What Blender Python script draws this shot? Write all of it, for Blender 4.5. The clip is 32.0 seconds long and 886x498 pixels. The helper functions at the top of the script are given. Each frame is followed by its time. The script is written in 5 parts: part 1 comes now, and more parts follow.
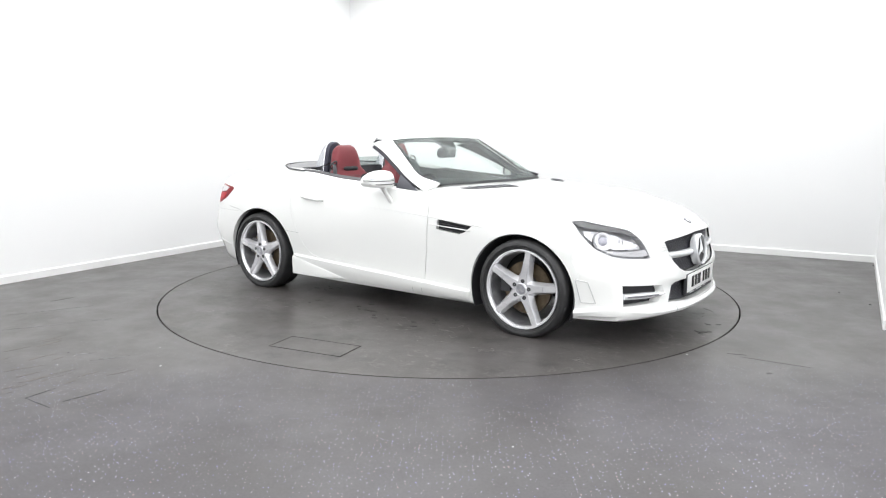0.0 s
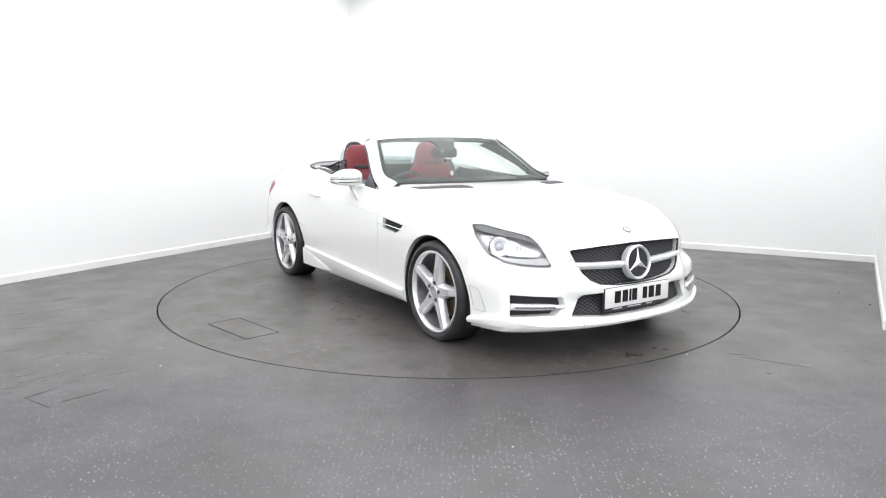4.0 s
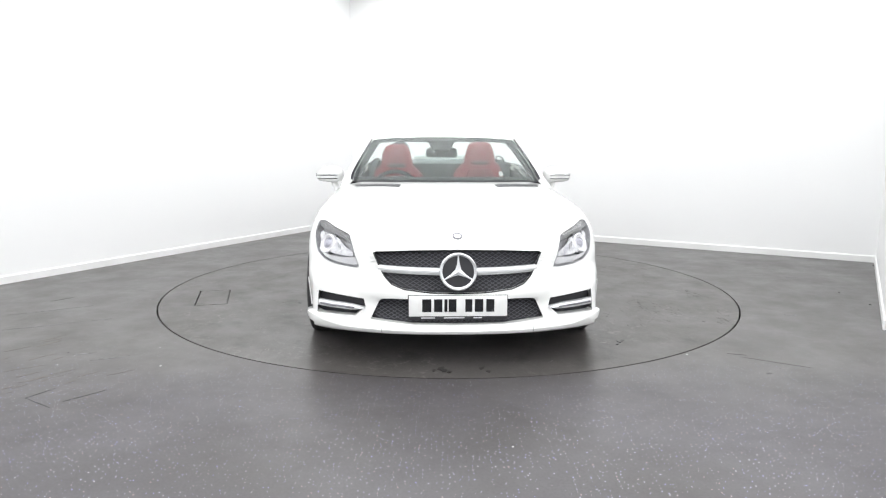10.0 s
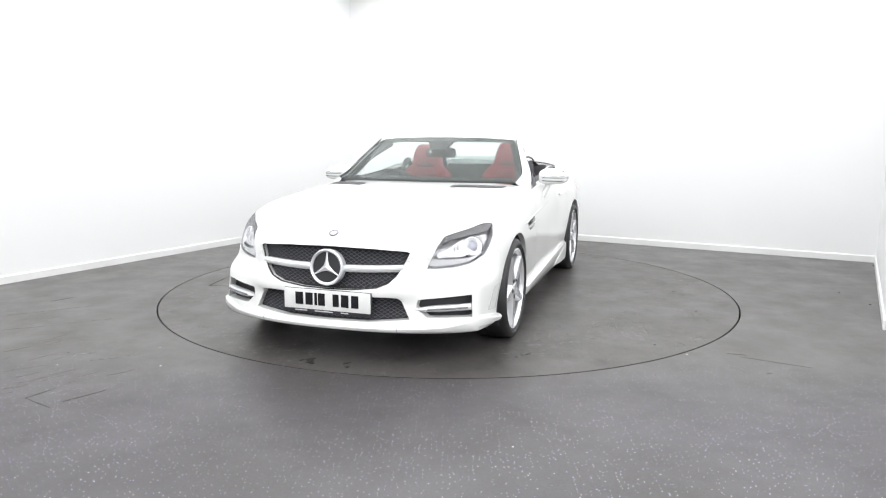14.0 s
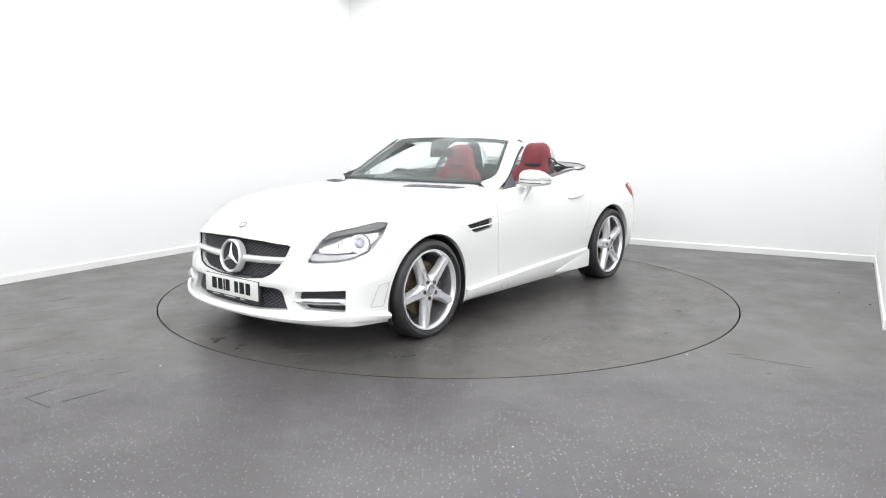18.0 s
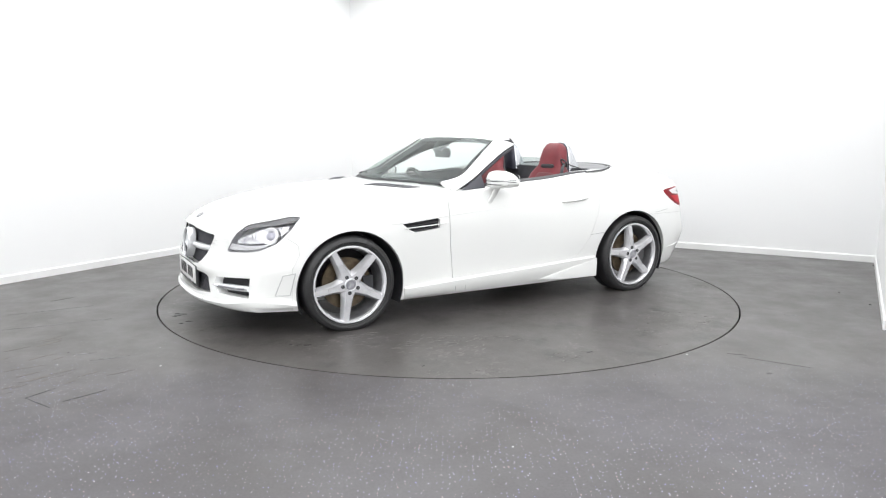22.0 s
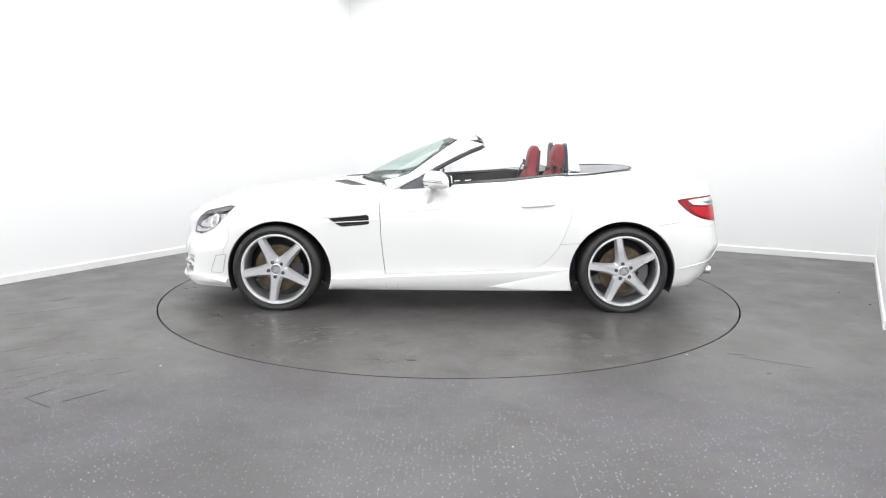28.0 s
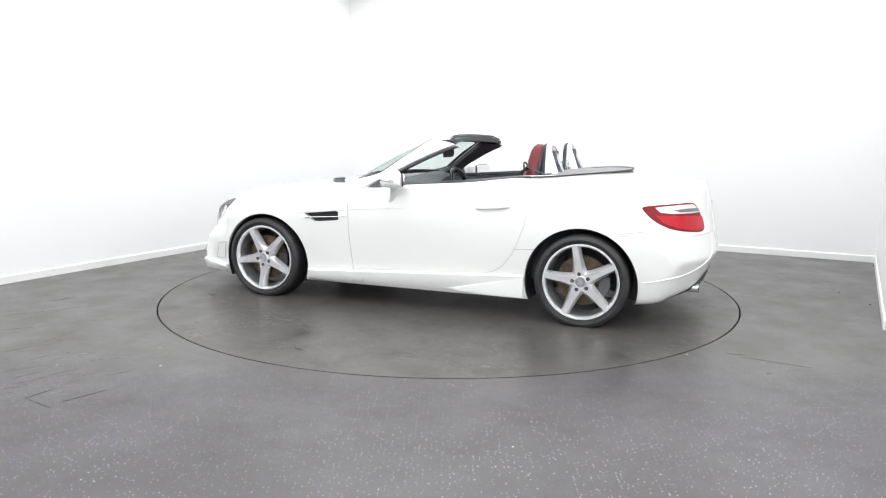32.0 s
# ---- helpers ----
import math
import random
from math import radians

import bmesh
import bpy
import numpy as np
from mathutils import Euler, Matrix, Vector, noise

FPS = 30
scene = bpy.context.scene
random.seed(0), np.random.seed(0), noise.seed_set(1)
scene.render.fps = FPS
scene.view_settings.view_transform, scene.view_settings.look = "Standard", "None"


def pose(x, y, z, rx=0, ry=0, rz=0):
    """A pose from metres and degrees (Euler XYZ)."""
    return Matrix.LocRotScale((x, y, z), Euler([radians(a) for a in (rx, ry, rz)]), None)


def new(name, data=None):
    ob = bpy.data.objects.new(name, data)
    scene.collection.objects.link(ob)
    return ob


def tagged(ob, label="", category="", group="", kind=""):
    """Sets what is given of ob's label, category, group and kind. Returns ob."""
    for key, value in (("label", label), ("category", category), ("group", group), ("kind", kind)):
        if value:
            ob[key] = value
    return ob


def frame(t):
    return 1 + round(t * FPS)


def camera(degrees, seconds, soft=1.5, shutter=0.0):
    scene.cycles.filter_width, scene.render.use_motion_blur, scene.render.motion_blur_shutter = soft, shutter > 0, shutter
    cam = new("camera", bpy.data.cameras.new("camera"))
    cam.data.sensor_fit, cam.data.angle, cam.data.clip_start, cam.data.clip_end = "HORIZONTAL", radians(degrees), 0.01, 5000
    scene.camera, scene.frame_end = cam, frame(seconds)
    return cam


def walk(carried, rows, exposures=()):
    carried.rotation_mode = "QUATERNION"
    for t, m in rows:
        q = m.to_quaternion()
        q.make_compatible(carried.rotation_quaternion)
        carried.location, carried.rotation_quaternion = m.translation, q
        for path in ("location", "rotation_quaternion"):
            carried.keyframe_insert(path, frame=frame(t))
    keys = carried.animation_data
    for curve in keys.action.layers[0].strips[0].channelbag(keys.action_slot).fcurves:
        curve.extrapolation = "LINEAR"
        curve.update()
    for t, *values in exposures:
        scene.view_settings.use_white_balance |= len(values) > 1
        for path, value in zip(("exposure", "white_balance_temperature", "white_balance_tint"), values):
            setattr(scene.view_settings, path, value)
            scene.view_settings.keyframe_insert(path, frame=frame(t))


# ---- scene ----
# ---- camera ----
import collections
import mathutils
cam = camera(64.401, 32.0, soft=1.15)
EYE = pose(0, -5.671, 1.2152, 90 - 9.120, 0, 0.420) @ pose(0, 0, 0, 0, 0, 0.212)
walk(cam, [(0, EYE), (32, EYE)], exposures=[(0, 0.20), (32, 0.20)])

# ---- the turntable's turn ----
PHI0, OMEGA, OFF = -35.734, -5.1596, (-0.0099, -0.0396)


def heading(t):
    """Degrees by which car and turntable have turned at t seconds."""
    return PHI0 + OMEGA * t


# ---- world and lights ----
world = bpy.data.worlds.new("world")
scene.world = world
world.use_nodes = True
world.node_tree.nodes["Background"].inputs[0].default_value = (0.8, 0.85, 0.9, 1)
world.node_tree.nodes["Background"].inputs[1].default_value = 0.05
CEIL = 3.14
LAMP_WATTS = 36.5
# unseen ceiling lamps; those past x 3 are added to brighten the right wall
LAMPS = [(x, y) for y in (2.2, -0.4, -3.0, -5.6, -8.0) for x in (-3.6, -1.0, 1.6) if not (y > 2 and x < -2)] + [(3.75, 0.35), (4.1, -4.2), (4.1, -6.8)]
for lx, ly in LAMPS:
    lamp_data = bpy.data.lights.new("unseen_ceiling_lamp", "AREA")
    lamp_data.shape, lamp_data.size, lamp_data.size_y = "RECTANGLE", 2.6 if lx < 3 else 1.5, 2.6
    # stronger behind the camera, to lift the sides that face it
    lamp_data.energy = LAMP_WATTS * (1.4 if ly < -4 else 0.95 if lx > 3 else 1.0)
    lamp_data.color = (0.978, 0.992, 1.0)
    lamp = new("unseen_ceiling_lamp", lamp_data)
    lamp.matrix_world = pose(lx, ly, CEIL - 0.03)
# unseen lamp, added only to brighten the far corner of the left wall
corner_data = bpy.data.lights.new("corner_fill_lamp", "AREA")
corner_data.shape, corner_data.size, corner_data.size_y = "RECTANGLE", 1.2, 1.2
corner_data.energy, corner_data.color = LAMP_WATTS * 0.38, (0.978, 0.992, 1.0)
new("corner_fill_lamp", corner_data).matrix_world = pose(-1.05, 3.0, CEIL - 0.03, 0, 0, 61)


# ---- materials ----
def shader(name, colour, rough=0.5, metal=0.0, **more):
    m = bpy.data.materials.new(name)
    m.use_nodes = True
    b = m.node_tree.nodes["Principled BSDF"]
    b.inputs["Base Color"].default_value = (*colour, 1)
    b.inputs["Roughness"].default_value = rough
    b.inputs["Metallic"].default_value = metal
    for key, value in more.items():
        b.inputs[key.replace("_", " ")].default_value = value
    return m


def node(m, kind, **values):
    n = m.node_tree.nodes.new(kind)
    for key, value in values.items():
        n.inputs[key.replace("_", " ")].default_value = value
    return n


def link(m, a, out, b, inp):
    m.node_tree.links.new(a.outputs[out], b.inputs[inp])


def coords(m, space="Object"):
    n = m.node_tree.nodes.new("ShaderNodeTexCoord")
    return n, space


def ramp(m, stops):
    n = m.node_tree.nodes.new("ShaderNodeValToRGB")
    while len(n.color_ramp.elements) < len(stops):
        n.color_ramp.elements.new(0.5)
    for e, (at, c) in zip(n.color_ramp.elements, stops):
        e.position, e.color = at, (*c, 1) if len(c) == 3 else c
    return n


def mottle(m, scale, low, high, detail=4.0, space="Object", target="Base Color"):
    """A soft noise between two values of an input of the surface."""
    tc = m.node_tree.nodes.new("ShaderNodeTexCoord")
    nz = node(m, "ShaderNodeTexNoise", Scale=scale, Detail=detail)
    rp = ramp(m, [(0.32, low if len(low) == 3 else low), (0.7, high)])
    link(m, tc, space, nz, "Vector")
    link(m, nz, "Fac", rp, "Fac")
    link(m, rp, "Color", m.node_tree.nodes["Principled BSDF"], target)
    return m


def bumpy(m, scale, strength, distance=0.002, detail=3.0, space="Object"):
    tc = m.node_tree.nodes.new("ShaderNodeTexCoord")
    nz = node(m, "ShaderNodeTexNoise", Scale=scale, Detail=detail)
    bp = node(m, "ShaderNodeBump", Strength=strength, Distance=distance)
    link(m, tc, space, nz, "Vector")
    link(m, nz, "Fac", bp, "Height")
    link(m, bp, "Normal", m.node_tree.nodes["Principled BSDF"], "Normal")
    return m


def flecks(m, tc, scale, size, share, tints):
    """Round flecks scattered over a plane: returns their mask and colour."""
    vor = node(m, "ShaderNodeTexVoronoi", Scale=scale)
    vor.voronoi_dimensions = "2D"
    link(m, tc, "Object", vor, "Vector")
    some = node(m, "ShaderNodeSeparateColor")
    link(m, vor, "Color", some, "Color")
    size_of = m.node_tree.nodes.new("ShaderNodeMath")
    size_of.operation = "MULTIPLY_ADD"
    size_of.inputs[1].default_value, size_of.inputs[2].default_value = size, size * 0.45
    link(m, some, "Blue", size_of, 0)
    spot = m.node_tree.nodes.new("ShaderNodeMath")
    spot.operation = "LESS_THAN"
    link(m, vor, "Distance", spot, 0)
    m.node_tree.links.new(size_of.outputs[0], spot.inputs[1])
    pick = m.node_tree.nodes.new("ShaderNodeMath")
    pick.operation = "LESS_THAN"
    pick.inputs[1].default_value = share
    link(m, some, "Red", pick, 0)
    both = m.node_tree.nodes.new("ShaderNodeMath")
    both.operation = "MULTIPLY"
    m.node_tree.links.new(spot.outputs[0], both.inputs[0])
    m.node_tree.links.new(pick.outputs[0], both.inputs[1])
    tint = ramp(m, tints)
    link(m, some, "Green", tint, "Fac")
    return both, tint


def blend(m, under, colour, mask, how="MIX"):
    n = m.node_tree.nodes.new("ShaderNodeMix")
    n.data_type, n.blend_type = "RGBA", how
    if mask is None:
        n.inputs[0].default_value = 1.0
    else:
        m.node_tree.links.new(mask.outputs[0], n.inputs[0])
    m.node_tree.links.new(under, n.inputs[6])
    if isinstance(colour, tuple):
        n.inputs[7].default_value = (*colour, 1)
    else:
        m.node_tree.links.new(colour.outputs[0], n.inputs[7])
    return n.outputs[2]


def far_tone_part(m, far_tone, share):
    """A share of the far tone's mask."""
    n = m.node_tree.nodes.new("ShaderNodeMath")
    n.operation = "MULTIPLY"
    n.inputs[1].default_value = share
    m.node_tree.links.new(far_tone.outputs[0], n.inputs[0])
    return n


def floor_material(name, scuffed=False):
    """Grey safety vinyl: slow stains, fine grain and pale, bluish and pinkish flecks."""
    m = shader(name, (0.05, 0.05, 0.05), 0.4)
    b = m.node_tree.nodes["Principled BSDF"]
    tc = m.node_tree.nodes.new("ShaderNodeTexCoord")
    big = node(m, "ShaderNodeTexNoise", Scale=0.9, Detail=6.0, Roughness=0.62)
    fine = node(m, "ShaderNodeTexNoise", Scale=90.0, Detail=3.0)
    link(m, tc, "Object", big, "Vector")
    link(m, tc, "Object", fine, "Vector")
    base = ramp(m, [(0.30, (0.064, 0.0580, 0.0540)), (0.7, (0.088, 0.0820, 0.0800))] if scuffed else [(0.30, (0.050, 0.0450, 0.0440)), (0.46, (0.060, 0.0555, 0.0580)), (0.7, (0.071, 0.0665, 0.0735))])
    link(m, big, "Fac", base, "Fac")
    grain = ramp(m, [(0.35, (0.86, 0.86, 0.86)), (0.65, (1.1, 1.1, 1.1))])
    link(m, fine, "Fac", grain, "Fac")
    colour = blend(m, base.outputs[0], grain, None, "MULTIPLY")
    if scuffed:
        streak = node(m, "ShaderNodeTexNoise", Scale=15.0, Detail=8.0, Roughness=0.7, Distortion=1.4)
        area = node(m, "ShaderNodeTexNoise", Scale=1.5, Detail=3.0)
        spill = node(m, "ShaderNodeTexNoise", Scale=4.0, Detail=7.0, Roughness=0.65)
        for n in (streak, area, spill):
            link(m, tc, "Object", n, "Vector")
        ra = ramp(m, [(0.46, (0, 0, 0)), (0.60, (1, 1, 1))])
        rs = ramp(m, [(0.55, (0, 0, 0)), (0.66, (0.35, 0.35, 0.35)), (0.80, (0.9, 0.9, 0.9))])
        link(m, area, "Fac", ra, "Fac")
        link(m, streak, "Fac", rs, "Fac")
        worn = m.node_tree.nodes.new("ShaderNodeMath")
        worn.operation = "MULTIPLY"
        m.node_tree.links.new(ra.outputs[0], worn.inputs[0])
        m.node_tree.links.new(rs.outputs[0], worn.inputs[1])
        colour = blend(m, colour, (0.32, 0.30, 0.285), worn)
        rd = ramp(m, [(0.33, (0.55, 0.55, 0.55)), (0.46, (1, 1, 1))])
        link(m, spill, "Fac", rd, "Fac")
        colour = blend(m, colour, rd, None, "MULTIPLY")
    # a paler, warmer tone grows towards the plain floor's back; flecks fade with it
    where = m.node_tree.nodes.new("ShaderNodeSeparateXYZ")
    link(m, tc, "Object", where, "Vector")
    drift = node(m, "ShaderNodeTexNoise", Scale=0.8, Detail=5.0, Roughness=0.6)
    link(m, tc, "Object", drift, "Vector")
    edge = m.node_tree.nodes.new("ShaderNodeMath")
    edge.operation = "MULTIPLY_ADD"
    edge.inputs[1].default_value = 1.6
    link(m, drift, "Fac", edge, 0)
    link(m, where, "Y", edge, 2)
    far_tone = node(m, "ShaderNodeMapRange", From_Min=-1.85, From_Max=-0.95)
    far_tone.interpolation_type = "SMOOTHSTEP"
    m.node_tree.links.new(edge.outputs[0], far_tone.inputs["Value"])
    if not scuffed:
        colour = blend(m, colour, (0.0960, 0.0900, 0.0850), far_tone_part(m, far_tone, 0.65))
    dim = 0.22 if scuffed else 0.90
    few = [(0.0, (0.42 * dim, 0.44 * dim, 1.15 * dim)), (0.3, (0.80 * dim, 0.80 * dim, 1.0 * dim)), (0.55, (0.9 * dim, 0.62 * dim, 0.6 * dim)), (0.65, (0.95 * dim, 0.95 * dim, 0.98 * dim)), (1.0, (0.45 * dim, 0.48 * dim, 0.9 * dim))]
    for scale, size, share in ((44.0, 0.074, 0.50),):
        mask, tint = flecks(m, tc, scale, size, share, few)
        rub = node(m, "ShaderNodeTexNoise", Scale=0.7, Detail=4.0, Roughness=0.6)
        link(m, tc, "Object", rub, "Vector")
        kept = ramp(m, [(0.34, (0.45, 0.45, 0.45)), (0.50, (1, 1, 1))])
        link(m, rub, "Fac", kept, "Fac")
        fleck_keep = m.node_tree.nodes.new("ShaderNodeMath")
        fleck_keep.operation = "MULTIPLY_ADD"
        fleck_keep.inputs[1].default_value, fleck_keep.inputs[2].default_value = -0.82, 1.0
        m.node_tree.links.new(far_tone.outputs[0], fleck_keep.inputs[0])
        seen = m.node_tree.nodes.new("ShaderNodeMath")
        seen.operation = "MULTIPLY"
        m.node_tree.links.new(kept.outputs[0], seen.inputs[0])
        m.node_tree.links.new(fleck_keep.outputs[0], seen.inputs[1])
        fade = m.node_tree.nodes.new("ShaderNodeMath")
        fade.operation = "MULTIPLY"
        m.node_tree.links.new(mask.outputs[0], fade.inputs[0])
        m.node_tree.links.new(seen.outputs[0], fade.inputs[1])
        mask = fade
        colour = blend(m, colour, tint, mask)
    m.node_tree.links.new(colour, b.inputs["Base Color"])
    gloss = ramp(m, [(0.3, (0.27, 0.27, 0.27)), (0.7, (0.47, 0.47, 0.47))])
    mid = node(m, "ShaderNodeTexNoise", Scale=2.2, Detail=7.0, Roughness=0.68)
    link(m, tc, "Object", mid, "Vector")
    link(m, mid, "Fac", gloss, "Fac")
    link(m, gloss, "Color", b, "Roughness")
    bp = node(m, "ShaderNodeBump", Strength=0.12, Distance=0.001)
    link(m, fine, "Fac", bp, "Height")
    link(m, bp, "Normal", b, "Normal")
    return m


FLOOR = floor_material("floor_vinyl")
DECK = floor_material("deck_vinyl", True)
WALL = bumpy(mottle(shader("wall_paint", (0.86, 0.86, 0.86), 0.55), 0.6, (0.848, 0.852, 0.853), (0.868, 0.868, 0.868)), 140, 0.06)
CEILING = shader("ceiling_paint", (0.86, 0.86, 0.86), 0.8)
SKIRT = bumpy(mottle(shader("skirting_paint", (0.83, 0.83, 0.83), 0.4), 3.0, (0.78, 0.78, 0.77), (0.84, 0.84, 0.84)), 60, 0.05)
PIT = shader("pit_dark", (0.015, 0.015, 0.015), 0.9)
PAINT = shader("white_paint", (0.845, 0.85, 0.835), 0.28, 0.0, Coat_Weight=1.0, Coat_Roughness=0.04)
SEAM = shader("seam_black", (0.01, 0.01, 0.01), 0.8)
PLASTIC = bumpy(shader("black_plastic", (0.034, 0.034, 0.038), 0.5), 400, 0.2)
GLOSSBLACK = shader("gloss_black", (0.012, 0.012, 0.014), 0.12)
RUBBER = bumpy(mottle(shader("tyre_rubber", (0.03, 0.03, 0.031), 0.48, Specular_IOR_Level=0.45), 9, (0.022, 0.022, 0.023), (0.034, 0.034, 0.035)), 120, 0.2)
ALLOY = mottle(shader("alloy", (0.74, 0.74, 0.76), 0.25, 0.55), 30, (0.76, 0.76, 0.78), (0.83, 0.83, 0.85))
BARREL = mottle(shader("barrel_alloy", (0.3, 0.3, 0.31), 0.4, 0.6), 14, (0.22, 0.22, 0.23), (0.38, 0.38, 0.39))
CHROME = shader("chrome", (0.80, 0.81, 0.83), 0.12, 1.0)
SILVER = shader("silver", (0.82, 0.83, 0.85), 0.22, 0.45)
RED = bumpy(mottle(shader("red_leather", (0.175, 0.016, 0.024), 0.5), 6, (0.15, 0.013, 0.02), (0.20, 0.02, 0.029)), 260, 0.25)
DARK = bumpy(mottle(shader("dark_trim", (0.035, 0.036, 0.042), 0.6), 12, (0.040, 0.041, 0.046), (0.062, 0.064, 0.072)), 300, 0.3)
LAMPRED = shader("lamp_red", (0.21, 0.004, 0.010), 0.3, 0.0, Specular_IOR_Level=0.25)
LAMPCLEAR = shader("lamp_clear", (0.75, 0.76, 0.78), 0.1, 0.3)
DISC = mottle(shader("brake_disc", (0.11, 0.085, 0.055), 0.45, 0.6), 25, (0.075, 0.055, 0.035), (0.15, 0.115, 0.075))


def glass_material(name, colour=(0.9, 0.96, 0.94), least=0.02, gain=0.11):
    """Thin glazing: mostly see-through, with a sheen that grows at a glancing angle."""
    m = bpy.data.materials.new(name)
    m.use_nodes = True
    nt = m.node_tree
    nt.nodes.remove(nt.nodes["Principled BSDF"])
    out = nt.nodes["Material Output"]
    clear = nt.nodes.new("ShaderNodeBsdfTransparent")
    clear.inputs[0].default_value = (*colour, 1)
    gloss = nt.nodes.new("ShaderNodeBsdfGlossy")
    gloss.inputs["Roughness"].default_value = 0.03
    fres = nt.nodes.new("ShaderNodeLayerWeight")
    fres.inputs[0].default_value = 0.5
    curve_p = nt.nodes.new("ShaderNodeMath")
    curve_p.operation = "POWER"
    curve_p.inputs[1].default_value = 3.0
    nt.links.new(fres.outputs["Facing"], curve_p.inputs[0])
    level = nt.nodes.new("ShaderNodeMath")
    level.operation = "MULTIPLY_ADD"
    level.inputs[1].default_value, level.inputs[2].default_value = gain, least
    nt.links.new(curve_p.outputs[0], level.inputs[0])
    mix = nt.nodes.new("ShaderNodeMixShader")
    nt.links.new(level.outputs[0], mix.inputs[0])
    nt.links.new(clear.outputs[0], mix.inputs[1])
    nt.links.new(gloss.outputs[0], mix.inputs[2])
    nt.links.new(mix.outputs[0], out.inputs[0])
    return m


GLASS = glass_material("window_glass", (0.905, 0.950, 0.935), 0.03, 0.18)
LENS = glass_material("lamp_lens", (0.97, 0.97, 0.97), 0.015, 0.12)


# ---- mesh helpers ----
def finish(bm, name, smooth=35.0):
    me = bpy.data.meshes.new(name)
    bmesh.ops.recalc_face_normals(bm, faces=bm.faces)
    bm.to_mesh(me)
    bm.free()
    if smooth:
        me.shade_smooth()
        me.set_sharp_from_angle(angle=radians(smooth))
    return me


def part(name, bm, material, parent, label="", smooth=35.0):
    me = finish(bm, name, smooth) if isinstance(bm, bmesh.types.BMesh) else bm
    me.materials.clear()
    me.materials.append(material)
    ob = new(name, me)
    ob.parent = parent
    if label:
        ob["label"] = label
    return ob


def thing(name, bm, material, label, category, kind="", smooth=35.0, group=""):
    me = finish(bm, name, smooth) if isinstance(bm, bmesh.types.BMesh) else bm
    me.materials.clear()
    me.materials.append(material)
    return tagged(new(name, me), label, category, group, kind)


def empty(name, label, category, group=""):
    return tagged(new(name), label, category, group)


def prism(points, a, b, axis="z"):
    """A closed prism over a flat outline, from a to b along the axis. Outline: (x, y) for z, (x, z) for y, (y, z) for x."""
    bm = bmesh.new()

    def at(p, h):
        return {"z": (p[0], p[1], h), "y": (p[0], h, p[1]), "x": (h, p[0], p[1])}[axis]
    low = [bm.verts.new(at(p, a)) for p in points]
    high = [bm.verts.new(at(p, b)) for p in points]
    bm.faces.new(low)
    bm.faces.new(high[::-1])
    n = len(points)
    for i in range(n):
        bm.faces.new((low[i], low[(i + 1) % n], high[(i + 1) % n], high[i]))
    bmesh.ops.recalc_face_normals(bm, faces=bm.faces)
    return bm


def box(x0, x1, y0, y1, z0, z1, bevel=0.0, segments=2):
    bm = prism([(x0, y0), (x1, y0), (x1, y1), (x0, y1)], z0, z1)
    if bevel:
        bmesh.ops.bevel(bm, geom=bm.edges[:], offset=bevel, segments=segments, affect="EDGES", profile=0.5)
    return bm


def grid(rows, close_u=False, close_v=False):
    """A quad sheet over rows of points."""
    bm = bmesh.new()
    vs = [[bm.verts.new(p) for p in r] for r in rows]
    nu, nv = len(rows), len(rows[0])
    for i in range(nu if close_u else nu - 1):
        for j in range(nv if close_v else nv - 1):
            f = (vs[i][j], vs[(i + 1) % nu][j], vs[(i + 1) % nu][(j + 1) % nv], vs[i][(j + 1) % nv])
            bm.faces.new(f)
    return bm


def shell(rows, thick, close_u=False, close_v=False):
    """A sheet with thickness, grown against its normals."""
    bm = grid(rows, close_u, close_v)
    bmesh.ops.recalc_face_normals(bm, faces=bm.faces)
    bmesh.ops.solidify(bm, geom=bm.faces[:], thickness=thick)
    return bm


def tube(points, radius, sides=10, flat=1.0, closed=False, radii=None):
    """A round bar along points; flat squeezes it along its second axis."""
    pts = [Vector(p) for p in points]
    rows, n = [], len(pts)
    side = None
    for i, p in enumerate(pts):
        a, b = pts[(i - 1) % n if closed else max(i - 1, 0)], pts[(i + 1) % n if closed else min(i + 1, n - 1)]
        d = (b - a).normalized()
        if side is None:
            up = Vector((0, 0, 1)) if abs(d.z) < 0.9 else Vector((1, 0, 0))
            side = d.cross(up).normalized()
        side = (side - d * side.dot(d)).normalized()
        top = side.cross(d)
        r = radii[i] if radii else radius
        rows.append([p + side * (math.cos(t) * r) + top * (math.sin(t) * r * flat) for t in [2 * math.pi * k / sides for k in range(sides)]])
    bm = grid(rows, close_u=closed, close_v=True)
    if not closed:
        for ring in (bm.verts[:sides], bm.verts[-sides:]):
            bm.faces.new(ring)
    bmesh.ops.recalc_face_normals(bm, faces=bm.faces)
    return bm


def lathe(profile, segments=48, axis="y", centre=(0, 0, 0), closed=True):
    """A turned body: profile of (radius, along) about an axis."""
    rows = []
    for k in range(segments):
        a = 2 * math.pi * k / segments
        c, s = math.cos(a), math.sin(a)
        if axis == "y":
            rows.append([(centre[0] + r * c, centre[1] + h, centre[2] + r * s) for r, h in profile])
        elif axis == "x":
            rows.append([(centre[0] + h, centre[1] + r * c, centre[2] + r * s) for r, h in profile])
        else:
            rows.append([(centre[0] + r * c, centre[1] + r * s, centre[2] + h) for r, h in profile])
    bm = grid(rows, close_u=True, close_v=closed)
    bmesh.ops.remove_doubles(bm, verts=bm.verts[:], dist=1e-5)
    bmesh.ops.recalc_face_normals(bm, faces=bm.faces)
    return bm


